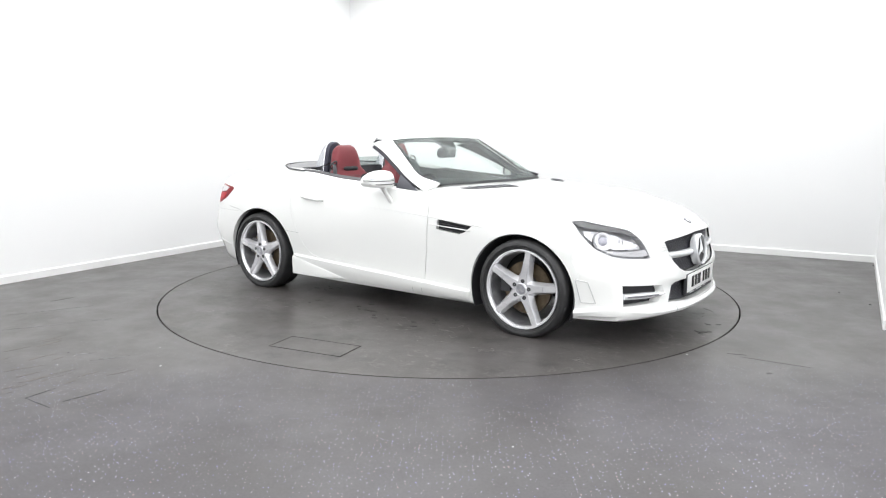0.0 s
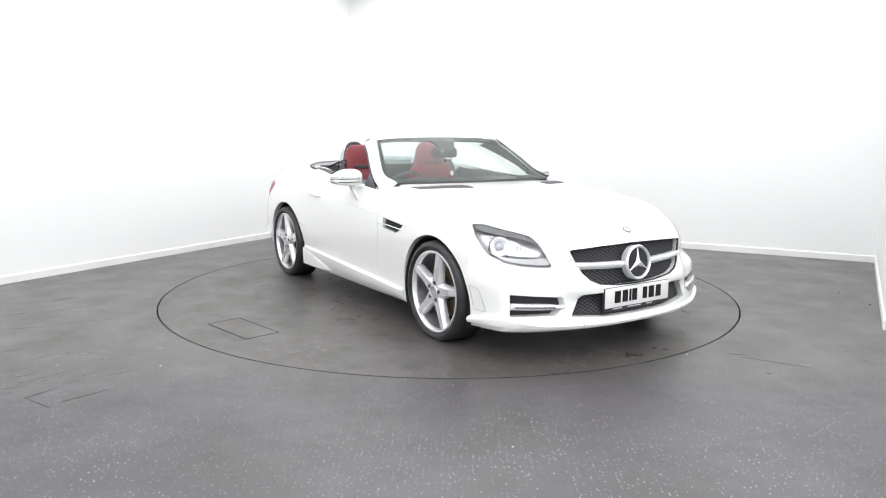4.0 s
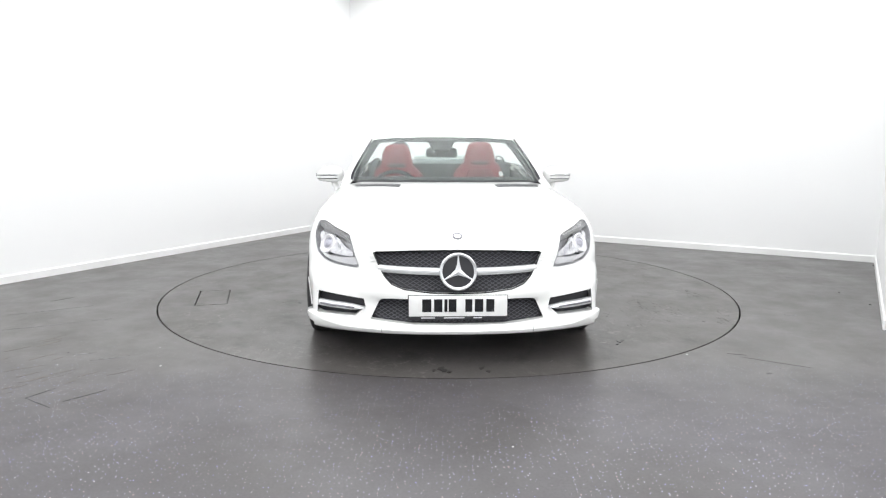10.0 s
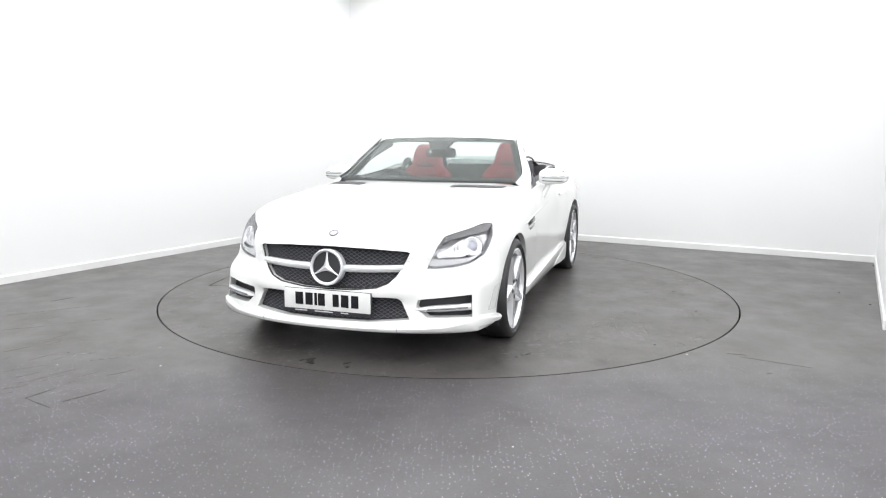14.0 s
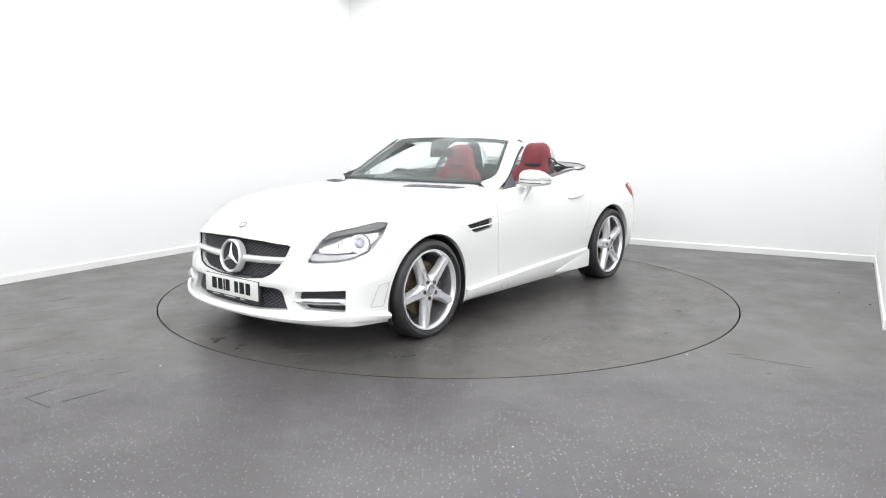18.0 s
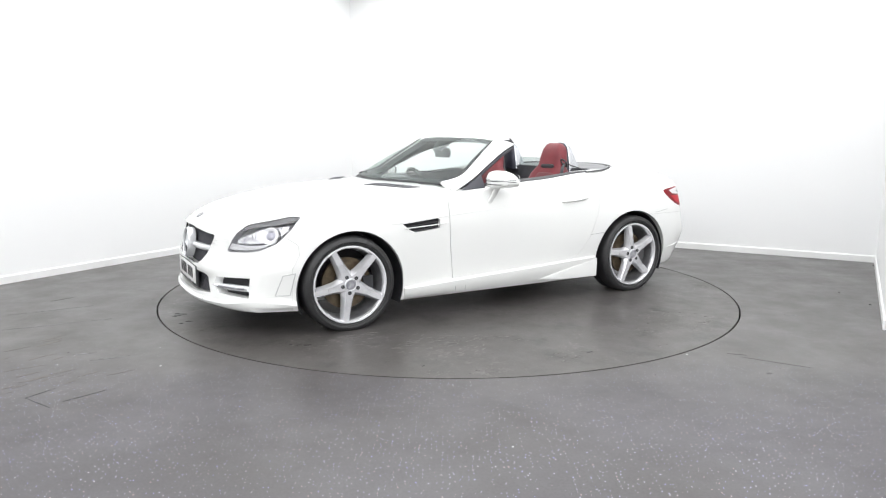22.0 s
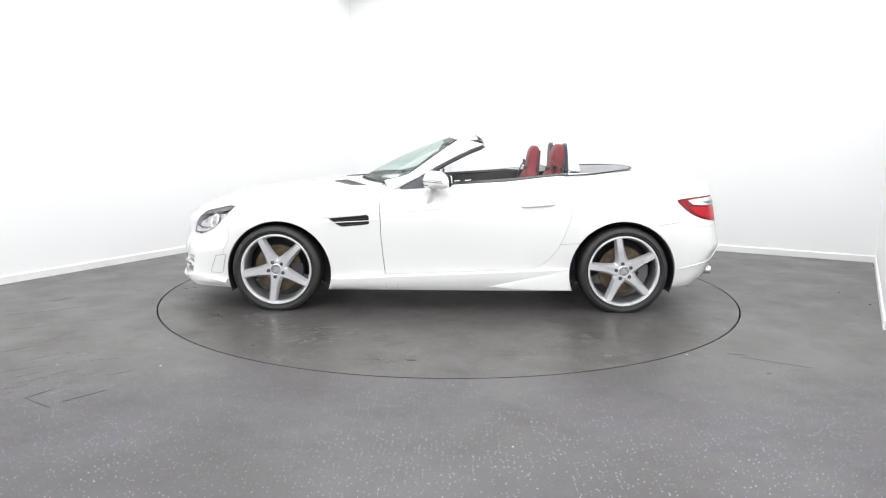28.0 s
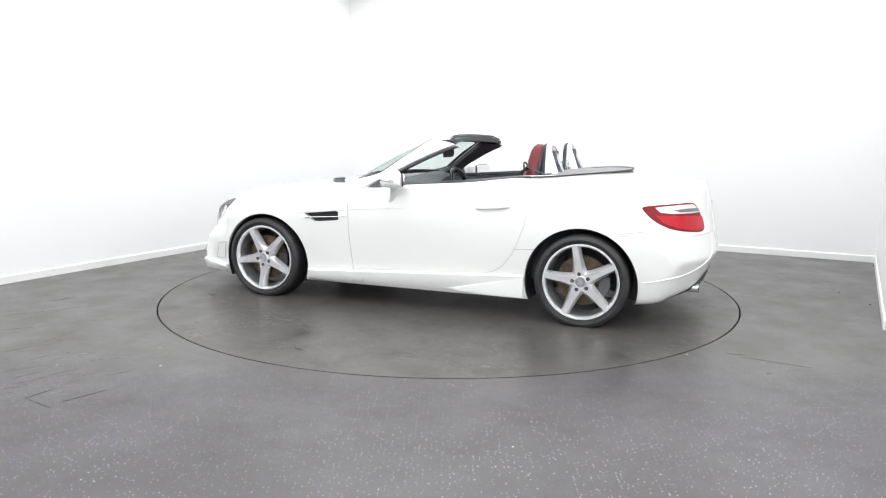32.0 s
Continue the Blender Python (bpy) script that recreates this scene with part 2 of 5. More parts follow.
def join(*bms):
    out = bmesh.new()
    for b in bms:
        me = bpy.data.meshes.new("join")
        b.to_mesh(me)
        b.free()
        out.from_mesh(me)
        bpy.data.meshes.remove(me)
    return out


def moved(bm, m):
    bmesh.ops.transform(bm, matrix=m, verts=bm.verts[:])
    return bm


def flipped(bm):
    """The mirror image across the car's middle."""
    bmesh.ops.scale(bm, vec=(1, -1, 1), verts=bm.verts[:])
    bmesh.ops.reverse_faces(bm, faces=bm.faces[:])
    return bm


def curve(knots, n):
    """n points along a smooth line through knots."""
    k = [Vector(p) for p in knots]
    k = [k[0] * 2 - k[1], *k, k[-1] * 2 - k[-2]]
    out = []
    for i in range(n):
        s = i / (n - 1) * (len(k) - 3)
        j = min(int(s), len(k) - 4)
        t = s - j
        p0, p1, p2, p3 = k[j:j + 4]
        out.append(0.5 * (2 * p1 + (p2 - p0) * t + (2 * p0 - 5 * p1 + 4 * p2 - p3) * t * t + (3 * p1 - p0 - 3 * p2 + p3) * t ** 3))
    return out


def solid(bm, name="tool"):
    me = bpy.data.meshes.new(name)
    bmesh.ops.recalc_face_normals(bm, faces=bm.faces)
    bm.to_mesh(me)
    bm.free()
    return new(name, me)


def carve(me, tools, how):
    """The mesh me cut by, kept within or joined with tools, one after the other, as a new mesh."""
    for tool in tools:
        a, b = new("work", me), solid(tool)
        mod = a.modifiers.new("cut", "BOOLEAN")
        mod.operation, mod.object, mod.solver = how, b, "MANIFOLD"
        made = bpy.data.meshes.new_from_object(a.evaluated_get(bpy.context.evaluated_depsgraph_get()))
        for ob in (a, b):
            data = ob.data
            bpy.data.objects.remove(ob)
            if data is not me:
                bpy.data.meshes.remove(data)
        me = made
    return me


def smoothed(me, angle=35.0):
    me.shade_smooth()
    me.set_sharp_from_angle(angle=radians(angle))
    return me


# ---- the room ----
RIM = 2.227
GROUND = -0.010
C1, C2, C3 = (-1.345, 4.252), (4.249, 1.240), (2.819, -1.258)
LEFT_END = (-6.2, -4.52)
OUTLINE = [C1, LEFT_END, (-6.2, -9.0), (5.4, -9.0), (5.4, -2.65), C3, C2]


def floor_slab():
    """The floor sheet with a round opening for the turntable."""
    bm = bmesh.new()
    n = 160
    ring = [(math.cos(2 * math.pi * k / n) * RIM, math.sin(2 * math.pi * k / n) * RIM) for k in range(n)]
    far = [(x * 12 / RIM, y * 12 / RIM) for x, y in ring]
    a = [bm.verts.new((x, y, GROUND)) for x, y in ring]
    b = [bm.verts.new((x, y, GROUND)) for x, y in far]
    c = [bm.verts.new((x, y, -0.12)) for x, y in ring]
    for k in range(n):
        j = (k + 1) % n
        bm.faces.new((a[k], a[j], b[j], b[k]))
        bm.faces.new((c[k], c[j], a[j], a[k]))
    return bm


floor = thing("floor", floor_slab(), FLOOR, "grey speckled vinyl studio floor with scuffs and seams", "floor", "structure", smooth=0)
pit = thing("turntable_pit", prism([(math.cos(a) * 2.3, math.sin(a) * 2.3) for a in [2 * math.pi * k / 64 for k in range(64)]], -0.14, -0.121), PIT,
            "dark pit floor under the turntable", "pit", "structure", smooth=0)


def wall_run(p, q, thick=0.12, low=GROUND, high=CEIL):
    """A wall from p to q that stands outside the line."""
    d = Vector((q[0] - p[0], q[1] - p[1])).normalized()
    out = Vector((d.y, -d.x))
    if out.dot(Vector(((p[0] + q[0]) / 2, (p[1] + q[1]) / 2)) - Vector((0, -2.5))) < 0:
        out = -out
    return prism([p, q, (q[0] + out.x * thick, q[1] + out.y * thick), (p[0] + out.x * thick, p[1] + out.y * thick)], low, high)


WALL_NAMES = ["wall_west", "wall_southwest", "wall_south", "wall_southeast", "wall_return", "wall_east", "wall_north"]
WALLS = [thing(nm, wall_run(OUTLINE[i], OUTLINE[(i + 1) % 7]), WALL, "plain white painted studio wall", "wall", "structure", smooth=0)
         for i, nm in enumerate(WALL_NAMES)]


def skirting(p, q):
    """A board with a rounded top edge against the wall, from p to q."""
    d = Vector((q[0] - p[0], q[1] - p[1]))
    ln = d.length
    d.normalize()
    bm = prism([(0.002, GROUND), (0.016, GROUND), (0.016, 0.048), (0.011, 0.057), (0.002, 0.059)], 0, ln, "y")
    inn = Vector((-d.y, d.x))
    if inn.dot(Vector((0, -2.0)) - Vector(p)) < 0:
        inn = -inn
        m = Matrix(((inn.x, d.x, 0, p[0]), (inn.y, d.y, 0, p[1]), (0, 0, 1, 0), (0, 0, 0, 1)))
    else:
        m = Matrix(((inn.x, d.x, 0, p[0]), (inn.y, d.y, 0, p[1]), (0, 0, 1, 0), (0, 0, 0, 1)))
    return moved(bm, m)


for a_pt, b_pt in ((C1, LEFT_END), (C1, C2), (C2, C3)):
    thing("baseboard", skirting(a_pt, b_pt), SKIRT, "white painted baseboard along the studio wall", "baseboard", "structure", smooth=0)
ceiling = thing("ceiling", prism([(-6.4, -9.2), (5.6, -9.2), (5.6, 4.6), (-6.4, 4.6)], CEIL, CEIL + 0.1), CEILING, "plain white studio ceiling", "ceiling", "structure", smooth=0)

# ---- the turntable ----
turntable = empty("turntable", "round grey vinyl turntable set flush in the floor", "turntable")
HATCH = [(0.121, -1.979), (0.074, -1.750), (0.562, -1.648), (0.609, -1.877)]


def disc_with_hatch():
    n = 160
    r = RIM - 0.011
    me = finish(prism([(math.cos(2 * math.pi * k / n) * r, math.sin(2 * math.pi * k / n) * r) for k in range(n)], -0.1, GROUND), "disc", 0)
    return carve(me, [prism(HATCH, -0.03, 0.05)], "DIFFERENCE")


part("disc", disc_with_hatch(), DECK, turntable)
# ---- the car: body shell ----
car = empty("car", "white two-seat convertible with open roof and red leather seats", "car")
# stations: x, then (y, z) of thirteen rows from the top middle round the side to the bottom middle
ROWS = [
    (-2.11, (0, .90), (.35, .895), (.62, .865), (.72, .83), (.78, .76), (.815, .66), (.835, .53), (.84, .42), (.82, .34), (.79, .26), (.72, .235), (.4, .23), (0, .23)),
    (-1.98, (0, .915), (.35, .91), (.62, .878), (.73, .84), (.79, .77), (.83, .67), (.850, .53), (.85, .41), (.84, .32), (.80, .225), (.72, .205), (.4, .20), (0, .20)),
    (-1.90, (0, .925), (.35, .92), (.62, .892), (.74, .85), (.80, .78), (.84, .68), (.86, .54), (.86, .40), (.85, .30), (.815, .20), (.73, .18), (.4, .18), (0, .18)),
    (-1.60, (0, .950), (.35, .948), (.62, .925), (.74, .885), (.81, .82), (.85, .72), (.875, .58), (.875, .42), (.855, .28), (.82, .17), (.74, .15), (.4, .15), (0, .15)),
    (-1.24, (0, .975), (.35, .973), (.62, .960), (.715, .94), (.79, .88), (.85, .77), (.885, .62), (.885, .45), (.86, .28), (.84, .15), (.76, .13), (.4, .13), (0, .13)),
    (-.85, (0, .97), (.35, .97), (.63, .962), (.735, .942), (.795, .89), (.845, .79), (.87, .64), (.87, .45), (.85, .28), (.845, .14), (.77, .12), (.4, .12), (0, .12)),
    (-.40, (0, .94), (.35, .94), (.64, .925), (.765, .900), (.80, .865), (.835, .78), (.855, .65), (.855, .45), (.845, .28), (.845, .13), (.77, .115), (.4, .115), (0, .115)),
    (0, (0, .915), (.35, .915), (.66, .895), (.775, .872), (.81, .84), (.835, .77), (.855, .64), (.85, .45), (.84, .26), (.845, .13), (.77, .115), (.4, .115), (0, .115)),
    (.40, (0, .905), (.35, .90), (.66, .875), (.78, .842), (.815, .81), (.84, .75), (.855, .63), (.85, .44), (.84, .25), (.845, .125), (.77, .115), (.4, .115), (0, .115)),
    (.80, (0, .885), (.35, .88), (.64, .86), (.75, .835), (.82, .79), (.85, .73), (.865, .62), (.86, .44), (.845, .25), (.84, .125), (.77, .115), (.4, .115), (0, .115)),
    (1.22, (0, .845), (.35, .84), (.62, .825), (.72, .81), (.81, .775), (.855, .71), (.88, .60), (.875, .44), (.86, .26), (.84, .13), (.77, .115), (.4, .115), (0, .115)),
    (1.55, (0, .795), (.35, .79), (.60, .775), (.72, .765), (.80, .735), (.85, .67), (.87, .57), (.865, .42), (.85, .27), (.83, .16), (.77, .14), (.4, .14), (0, .14)),
    (1.80, (0, .750), (.35, .745), (.58, .728), (.70, .705), (.79, .67), (.835, .61), (.85, .53), (.845, .40), (.83, .27), (.82, .17), (.76, .15), (.4, .15), (0, .15)),
    (1.95, (0, .705), (.35, .70), (.55, .675), (.68, .645), (.76, .61), (.805, .56), (.82, .50), (.815, .39), (.81, .26), (.80, .175), (.75, .155), (.4, .155), (0, .155)),
    (2.05, (0, .655), (.34, .65), (.52, .625), (.64, .595), (.72, .565), (.775, .53), (.79, .48), (.795, .38), (.80, .26), (.80, .185), (.75, .165), (.4, .165), (0, .165)),
]


def pchip(xs, ys, x):
    """Monotone smooth interpolation."""
    i = max(0, min(len(xs) - 2, int(np.searchsorted(xs, x)) - 1))
    h, d = np.diff(xs), np.diff(ys) / np.diff(xs)

    def slope(k):
        if k == 0:
            return d[0]
        if k == len(xs) - 1:
            return d[-1]
        if d[k - 1] * d[k] <= 0:
            return 0.0
        w1, w2 = 2 * h[k] + h[k - 1], h[k] + 2 * h[k - 1]
        return (w1 + w2) / (w1 / d[k - 1] + w2 / d[k])
    t = (x - xs[i]) / h[i]
    return ((2 * t ** 3 - 3 * t ** 2 + 1) * ys[i] + (t ** 3 - 2 * t ** 2 + t) * h[i] * slope(i)
            + (-2 * t ** 3 + 3 * t ** 2) * ys[i + 1] + (t ** 3 - t ** 2) * h[i] * slope(i + 1))


def ease(u):
    u = min(1.0, max(0.0, u))
    return u * u * (3 - 2 * u)


def warp(x, y, z):
    """Rounds nose and tail in plan and leans them back."""
    if x > 1.1:
        low = min(1.0, max(0.0, (0.50 - z) / 0.09))
        low = low * low * (3 - 2 * low)
        back = (0.33 - 0.095 * low) * ((x - 1.1) / 0.95) ** 1.7 * (abs(y) / 0.8) ** 2.6
        lean = 0.16 * (max(x - 1.4, 0) / 0.65) ** 2 * (z - 0.25)
        proud = 0.030 * min(1.0, abs(y) / 0.42) ** 1.5 * ease((0.51 - abs(y)) / 0.06) * ease((0.665 - z) / 0.05) * ease((z - 0.335) / 0.04) * ease((x - 1.88) / 0.14)
        return x - back - lean + proud
    if x < -1.3:
        on = 0.18 * ((-x - 1.3) / 0.81) ** 1.7 * (abs(y) / 0.8) ** 3.2 + 0.070 * ((-x - 1.3) / 0.81) ** 1.5
        lean = (max(-x - 1.6, 0) / 0.51) ** 2 * (0.22 * (z - 0.45) if z > 0.45 else 0.42 * (0.45 - z))
        return x + on + lean
    return x


ST_X = np.array([r[0] for r in ROWS])
ST_Y = np.array([[p[0] for p in r[1:]] for r in ROWS])
ST_Z = np.array([[max(p[1], 0.150 if k == 9 else 0.136 if k > 9 else 0) for k, p in enumerate(r[1:])] for r in ROWS])


def section(x, grow=0.0, fine=4):
    """Half a cross-section at station x: points from the top middle to the bottom middle."""
    ys = [pchip(ST_X, ST_Y[:, k], x) for k in range(13)]
    zs = [pchip(ST_X, ST_Z[:, k], x) for k in range(13)]
    pts = curve([(0, y, z) for y, z in zip(ys, zs)], 12 * fine + 1)
    d = max((x - 2.0) / 0.05, (-2.06 - x) / 0.05, 0.0)
    inset = 0.035 * (1 - math.sqrt(max(1 - d * d, 0.0)))
    out = []
    for p in pts:
        y, z = max(p.y, 0.0), p.z
        out.append((max(y - inset * min(1, y / 0.6), 0.0), z - inset * max(-1, min(1, (z - 0.42) / 0.2))))
    return out


def body_solid(fine=4):
    xs = sorted(set([round(v, 4) for v in np.linspace(-2.06, 2.0, 86)] + [2.015, 2.03, 2.04, 2.047, 2.05, -2.075, -2.09, -2.10, -2.107, -2.11]))
    rows = []
    for x in xs:
        half = section(x, fine=fine)
        right = [(warp(x, y, z), -y, z) for y, z in half]
        left = [(warp(x, y, z), y, z) for y, z in half[1:-1]]
        rows.append(right + left[::-1])
    bm = grid(rows, close_v=True)
    n = len(rows[0])
    bm.verts.ensure_lookup_table()
    for x, ring in ((xs[0], bm.verts[:n]), (xs[-1], bm.verts[-n:])):
        # blunt ends, bowed across like the rest of nose and tail
        k, m = n // 2, 28
        lines = [[ring[0]]]
        for i in range(1, k):
            y, z = -ring[i].co.y, ring[i].co.z
            inner = [bm.verts.new((warp(x, y * (2 * j / m - 1), z), y * (2 * j / m - 1), z)) for j in range(1, m)]
            lines.append([ring[i], *inner, ring[n - i]])
        lines.append([ring[k]])
        for p, q in zip(lines, lines[1:]):
            if len(p) == 1:
                for j in range(m):
                    bm.faces.new((p[0], q[j], q[j + 1]))
            elif len(q) == 1:
                for j in range(m):
                    bm.faces.new((q[0], p[j], p[j + 1]))
            else:
                for j in range(m):
                    bm.faces.new((p[j], p[j + 1], q[j + 1], q[j]))
    bmesh.ops.recalc_face_normals(bm, faces=bm.faces)
    return bm


def circle(cx, cz, r, n=64, a0=0.0, a1=360.0):
    full = abs(a1 - a0) >= 359
    return [(cx + r * math.cos(radians(a0 + (a1 - a0) * k / (n if full else n - 1))), cz + r * math.sin(radians(a0 + (a1 - a0) * k / (n if full else n - 1)))) for k in range(n)]


ARCH_F, ARCH_R = (1.198, 0.262, 0.366), (-1.212, 0.268, 0.369)
AXLE_F, AXLE_R, AXLE_Z = 1.215, -1.215, 0.294

# cockpit opening, in plan
COCKPIT_HALF = [(0.40, 0.0), (0.40, 0.45), (0.34, 0.66), (0.20, 0.715), (-0.4, 0.715), (-0.85, 0.685), (-1.08, 0.645), (-1.20, 0.57), (-1.31, 0.42), (-1.37, 0.22), (-1.385, 0.0)]


def both_sides(half):
    return half + [(x, -y) for x, y in half[::-1] if y > 1e-6]


BODY = finish(body_solid(), "body", 0)
SKIN = BODY.copy()
wells = []
for cx, cz, r in (ARCH_F, ARCH_R):
    for y0, y1 in ((0.56, 1.1), (-1.1, -0.56)):
        wells.append(prism(circle(cx, cz, r), y0, y1, "y"))
BODY = carve(BODY, wells, "DIFFERENCE")
BODY = carve(BODY, [prism(both_sides(COCKPIT_HALF), 0.24, 1.5)], "DIFFERENCE")


def offset(points, d):
    """The outline grown by d (shrunk where d is negative)."""
    area = sum(p[0] * q[1] - q[0] * p[1] for p, q in zip(points, points[1:] + points[:1]))
    s = 1 if area > 0 else -1
    out, n = [], len(points)
    for i in range(n):
        p0, p1, p2 = Vector(points[i - 1]), Vector(points[i]), Vector(points[(i + 1) % n])
        e0, e1 = (p1 - p0).normalized(), (p2 - p1).normalized()
        n0, n1 = Vector((e0.y, -e0.x)) * s, Vector((e1.y, -e1.x)) * s
        b = n0 + n1
        b = b / max(b.length_squared / 2, 0.35)
        out.append(tuple(p1 + b * d))
    return out


HATCH_IN = [(x - 0.001, y + 0.001) for x, y in offset(HATCH, -0.009)]
part("hatch", prism(HATCH_IN, -0.029, GROUND), DECK, turntable, "flush rectangular access cover", 0)

GAP = 0.0022
# outlines of the openings in the nose, as (y, z)
GRILLE = [(0.0, 0.620), (0.25, 0.616), (0.435, 0.606), (0.455, 0.598), (0.43, 0.54), (0.395, 0.475), (0.355, 0.435), (0.29, 0.408), (0.15, 0.389), (0.0, 0.384)]
INTAKE = [(0.0, 0.355), (0.36, 0.362), (0.405, 0.360), (0.418, 0.350), (0.468, 0.245), (0.25, 0.226), (0.0, 0.222)]
FOG = [(0.764, 0.368), (0.505, 0.350), (0.494, 0.308), (0.553, 0.256), (0.772, 0.248)]


def mirrored(half):
    return half + [(-y, z) for y, z in half[::-1] if abs(y) > 1e-6]


# lines where panels part
DOOR = [(0.480, 1.2), (0.481, 0.86), (0.4825, 0.70), (0.473, 0.48), (0.448, 0.252), (-0.535, 0.290), (-0.632, 0.315), (-0.692, 0.356), (-0.762, 0.445), (-0.798, 0.524),
        (-0.841, 0.644), (-0.855, 0.74), (-0.856, 0.83), (-0.848, 0.92), (-0.84, 1.2)]
HOOD = both_sides([(1.965, 0.0), (1.955, 0.25), (1.915, 0.44), (1.70, 0.545), (1.50, 0.60), (1.0, 0.68), (0.60, 0.70), (0.60, 0.60), (0.69, 0.38), (0.735, 0.0)])
BOOT = both_sides([(-1.42, 0.0), (-1.40, 0.25), (-1.33, 0.47), (-1.36, 0.60), (-1.80, 0.60), (-2.2, 0.56), (-2.2, 0.0)])
FRONT = [(1.585, -0.1), (1.585, 0.42), (1.54, 0.50), (1.545, 0.56), (1.60, 0.60), (1.60, 1.2), (2.4, 1.2), (2.4, -0.1)]
TAIL = [(-1.36, -0.1), (-1.36, 0.60), (-2.4, 0.60), (-2.4, -0.1)]
WING = [(0.4500, -0.1), (0.4500, 0.252), (0.4750, 0.48), (0.4845, 0.70), (0.4830, 0.86), (0.4820, 1.2), (1.7, 1.2), (1.7, -0.1)]


def split(me, outline, a, b, axis, gap=GAP):
    """Parts me along a prism: what lies within it and the rest, with a gap between."""
    return carve(me, [prism(offset(outline, -gap / 2), a, b, axis)], "INTERSECT"), carve(me, [prism(offset(outline, gap / 2), a - 0.002, b + 0.002, axis)], "DIFFERENCE")


from mathutils.bvhtree import BVHTree

_bm = bmesh.new()
_bm.from_mesh(SKIN)
SKIN_TREE = BVHTree.FromBMesh(_bm)
_bm.free()


def skin(point, n):
    """The place on the outer skin below a point, looking against n, and the skin's normal there."""
    n = Vector(n).normalized()
    hit, normal, _, _ = SKIN_TREE.ray_cast(Vector(point) + n * 0.6, -n)
    return (hit, normal) if hit else (Vector(point), n)


def nose_at(y, z):
    return skin((1.9, y, z), (1, 0, 0))[0]


def side_at(x, z, s):
    return skin((x, s * 0.85, z), (0, s, 0))[0]


def top_at(x, y):
    return skin((x, y, 0.8), (0, 0, 1))[0]


def resample(points, n, closed=True):
    """n points evenly along a polyline."""
    p = [Vector(q) for q in points] + ([Vector(points[0])] if closed else [])
    lens = [0.0]
    for a, b in zip(p, p[1:]):
        lens.append(lens[-1] + (b - a).length)
    out = []
    for k in range(n):
        d = lens[-1] * k / (n if closed else n - 1)
        i = min(max(int(np.searchsorted(lens, d, side="right")) - 1, 0), len(p) - 2)
        out.append(p[i].lerp(p[i + 1], (d - lens[i]) / max(lens[i + 1] - lens[i], 1e-9)))
    return out


def patch(outline, n, lift, thick=0.003, count=48, rings=5, grow=0.0):
    """A sheet that follows the outer skin within an outline, lifted off it (sunk where lift is negative)."""
    pts = resample(outline, count)
    mid = sum(pts, Vector()) / count
    rows = []
    for k in range(rings + 1):
        f = 1 - k / (rings + 0.35)
        rows.append([])
        for p in pts:
            q, _ = skin(mid + (p - mid) * (f * (1 + grow)), n)
            rows[-1].append(q + Vector(n).normalized() * lift)
    down = Vector(n).normalized() * thick
    rows = [[p - down for p in r] for r in rows[::-1]] + rows
    bm = grid(rows, close_v=True)
    bm.verts.ensure_lookup_table()
    bm.faces.new(bm.verts[:count])
    bm.faces.new(bm.verts[-count:])
    bmesh.ops.recalc_face_normals(bm, faces=bm.faces)
    return bm


def sheet(outline, n, lift, thick=0.004, count=60):
    """Like patch, for outlines that bend inwards."""
    n = Vector(n).normalized()
    pts = resample(outline, count)
    tris = mathutils.geometry.tessellate_polygon([[p - n * p.dot(n) for p in pts]])
    bm = bmesh.new()
    top = [bm.verts.new(skin(p, n)[0] + n * lift) for p in pts]
    low = [bm.verts.new(v.co - n * thick) for v in top]
    for a, b, c in tris:
        bm.faces.new((top[a], top[b], top[c]))
        bm.faces.new((low[c], low[b], low[a]))
    for i in range(count):
        j = (i + 1) % count
        bm.faces.new((top[i], top[j], low[j], low[i]))
    bmesh.ops.recalc_face_normals(bm, faces=bm.faces)
    return bm


def ribbon(high, low, n, lift, thick=0.004, nu=30, nv=5):
    """A sheet on the skin between two lines, lifted off it."""
    n = Vector(n).normalized()
    top = []
    for p, q in zip(curve(high, nu), curve(low, nu)):
        top.append([skin(p.lerp(q, k / nv), n)[0] + n * lift for k in range(nv + 1)])
    rows = [r + [p - n * thick for p in r[::-1]] for r in top]
    bm = grid(rows, close_v=True)
    bm.verts.ensure_lookup_table()
    k = 2 * nv + 2
    for ring in (bm.verts[:k], bm.verts[-k:]):
        bm.faces.new(ring)
    return bm


def eased(points, cut=0.22):
    """The outline with its corners cut."""
    out = []
    for a, b in zip(points, points[1:] + points[:1]):
        a, b = Vector(a), Vector(b)
        out += [tuple(a.lerp(b, cut)), tuple(a.lerp(b, 1 - cut))]
    return out


def plug(outline, n, out=0.1, deep=0.08, shrink=1.0):
    """A tool that cuts a pocket along n within an outline on the skin."""
    n = Vector(n).normalized()
    pts = [Vector(p) for p in outline]
    bm = bmesh.new()
    a = [bm.verts.new(p + n * out) for p in pts]
    b = [bm.verts.new(p - n * deep) for p in pts]
    mid = sum(pts, Vector()) / len(pts)
    ta, tb = bm.verts.new(mid + n * out), bm.verts.new(mid - n * deep)
    for i in range(len(pts)):
        j = (i + 1) % len(pts)
        bm.faces.new((a[i], a[j], ta))
        bm.faces.new((b[j], b[i], tb))
        bm.faces.new((a[i], b[i], b[j]))
        bm.faces.new((a[i], b[j], a[j]))
    bmesh.ops.recalc_face_normals(bm, faces=bm.faces)
    return bm


def mir(points, s):
    return [(x, s * y, z) for x, y, z in points]


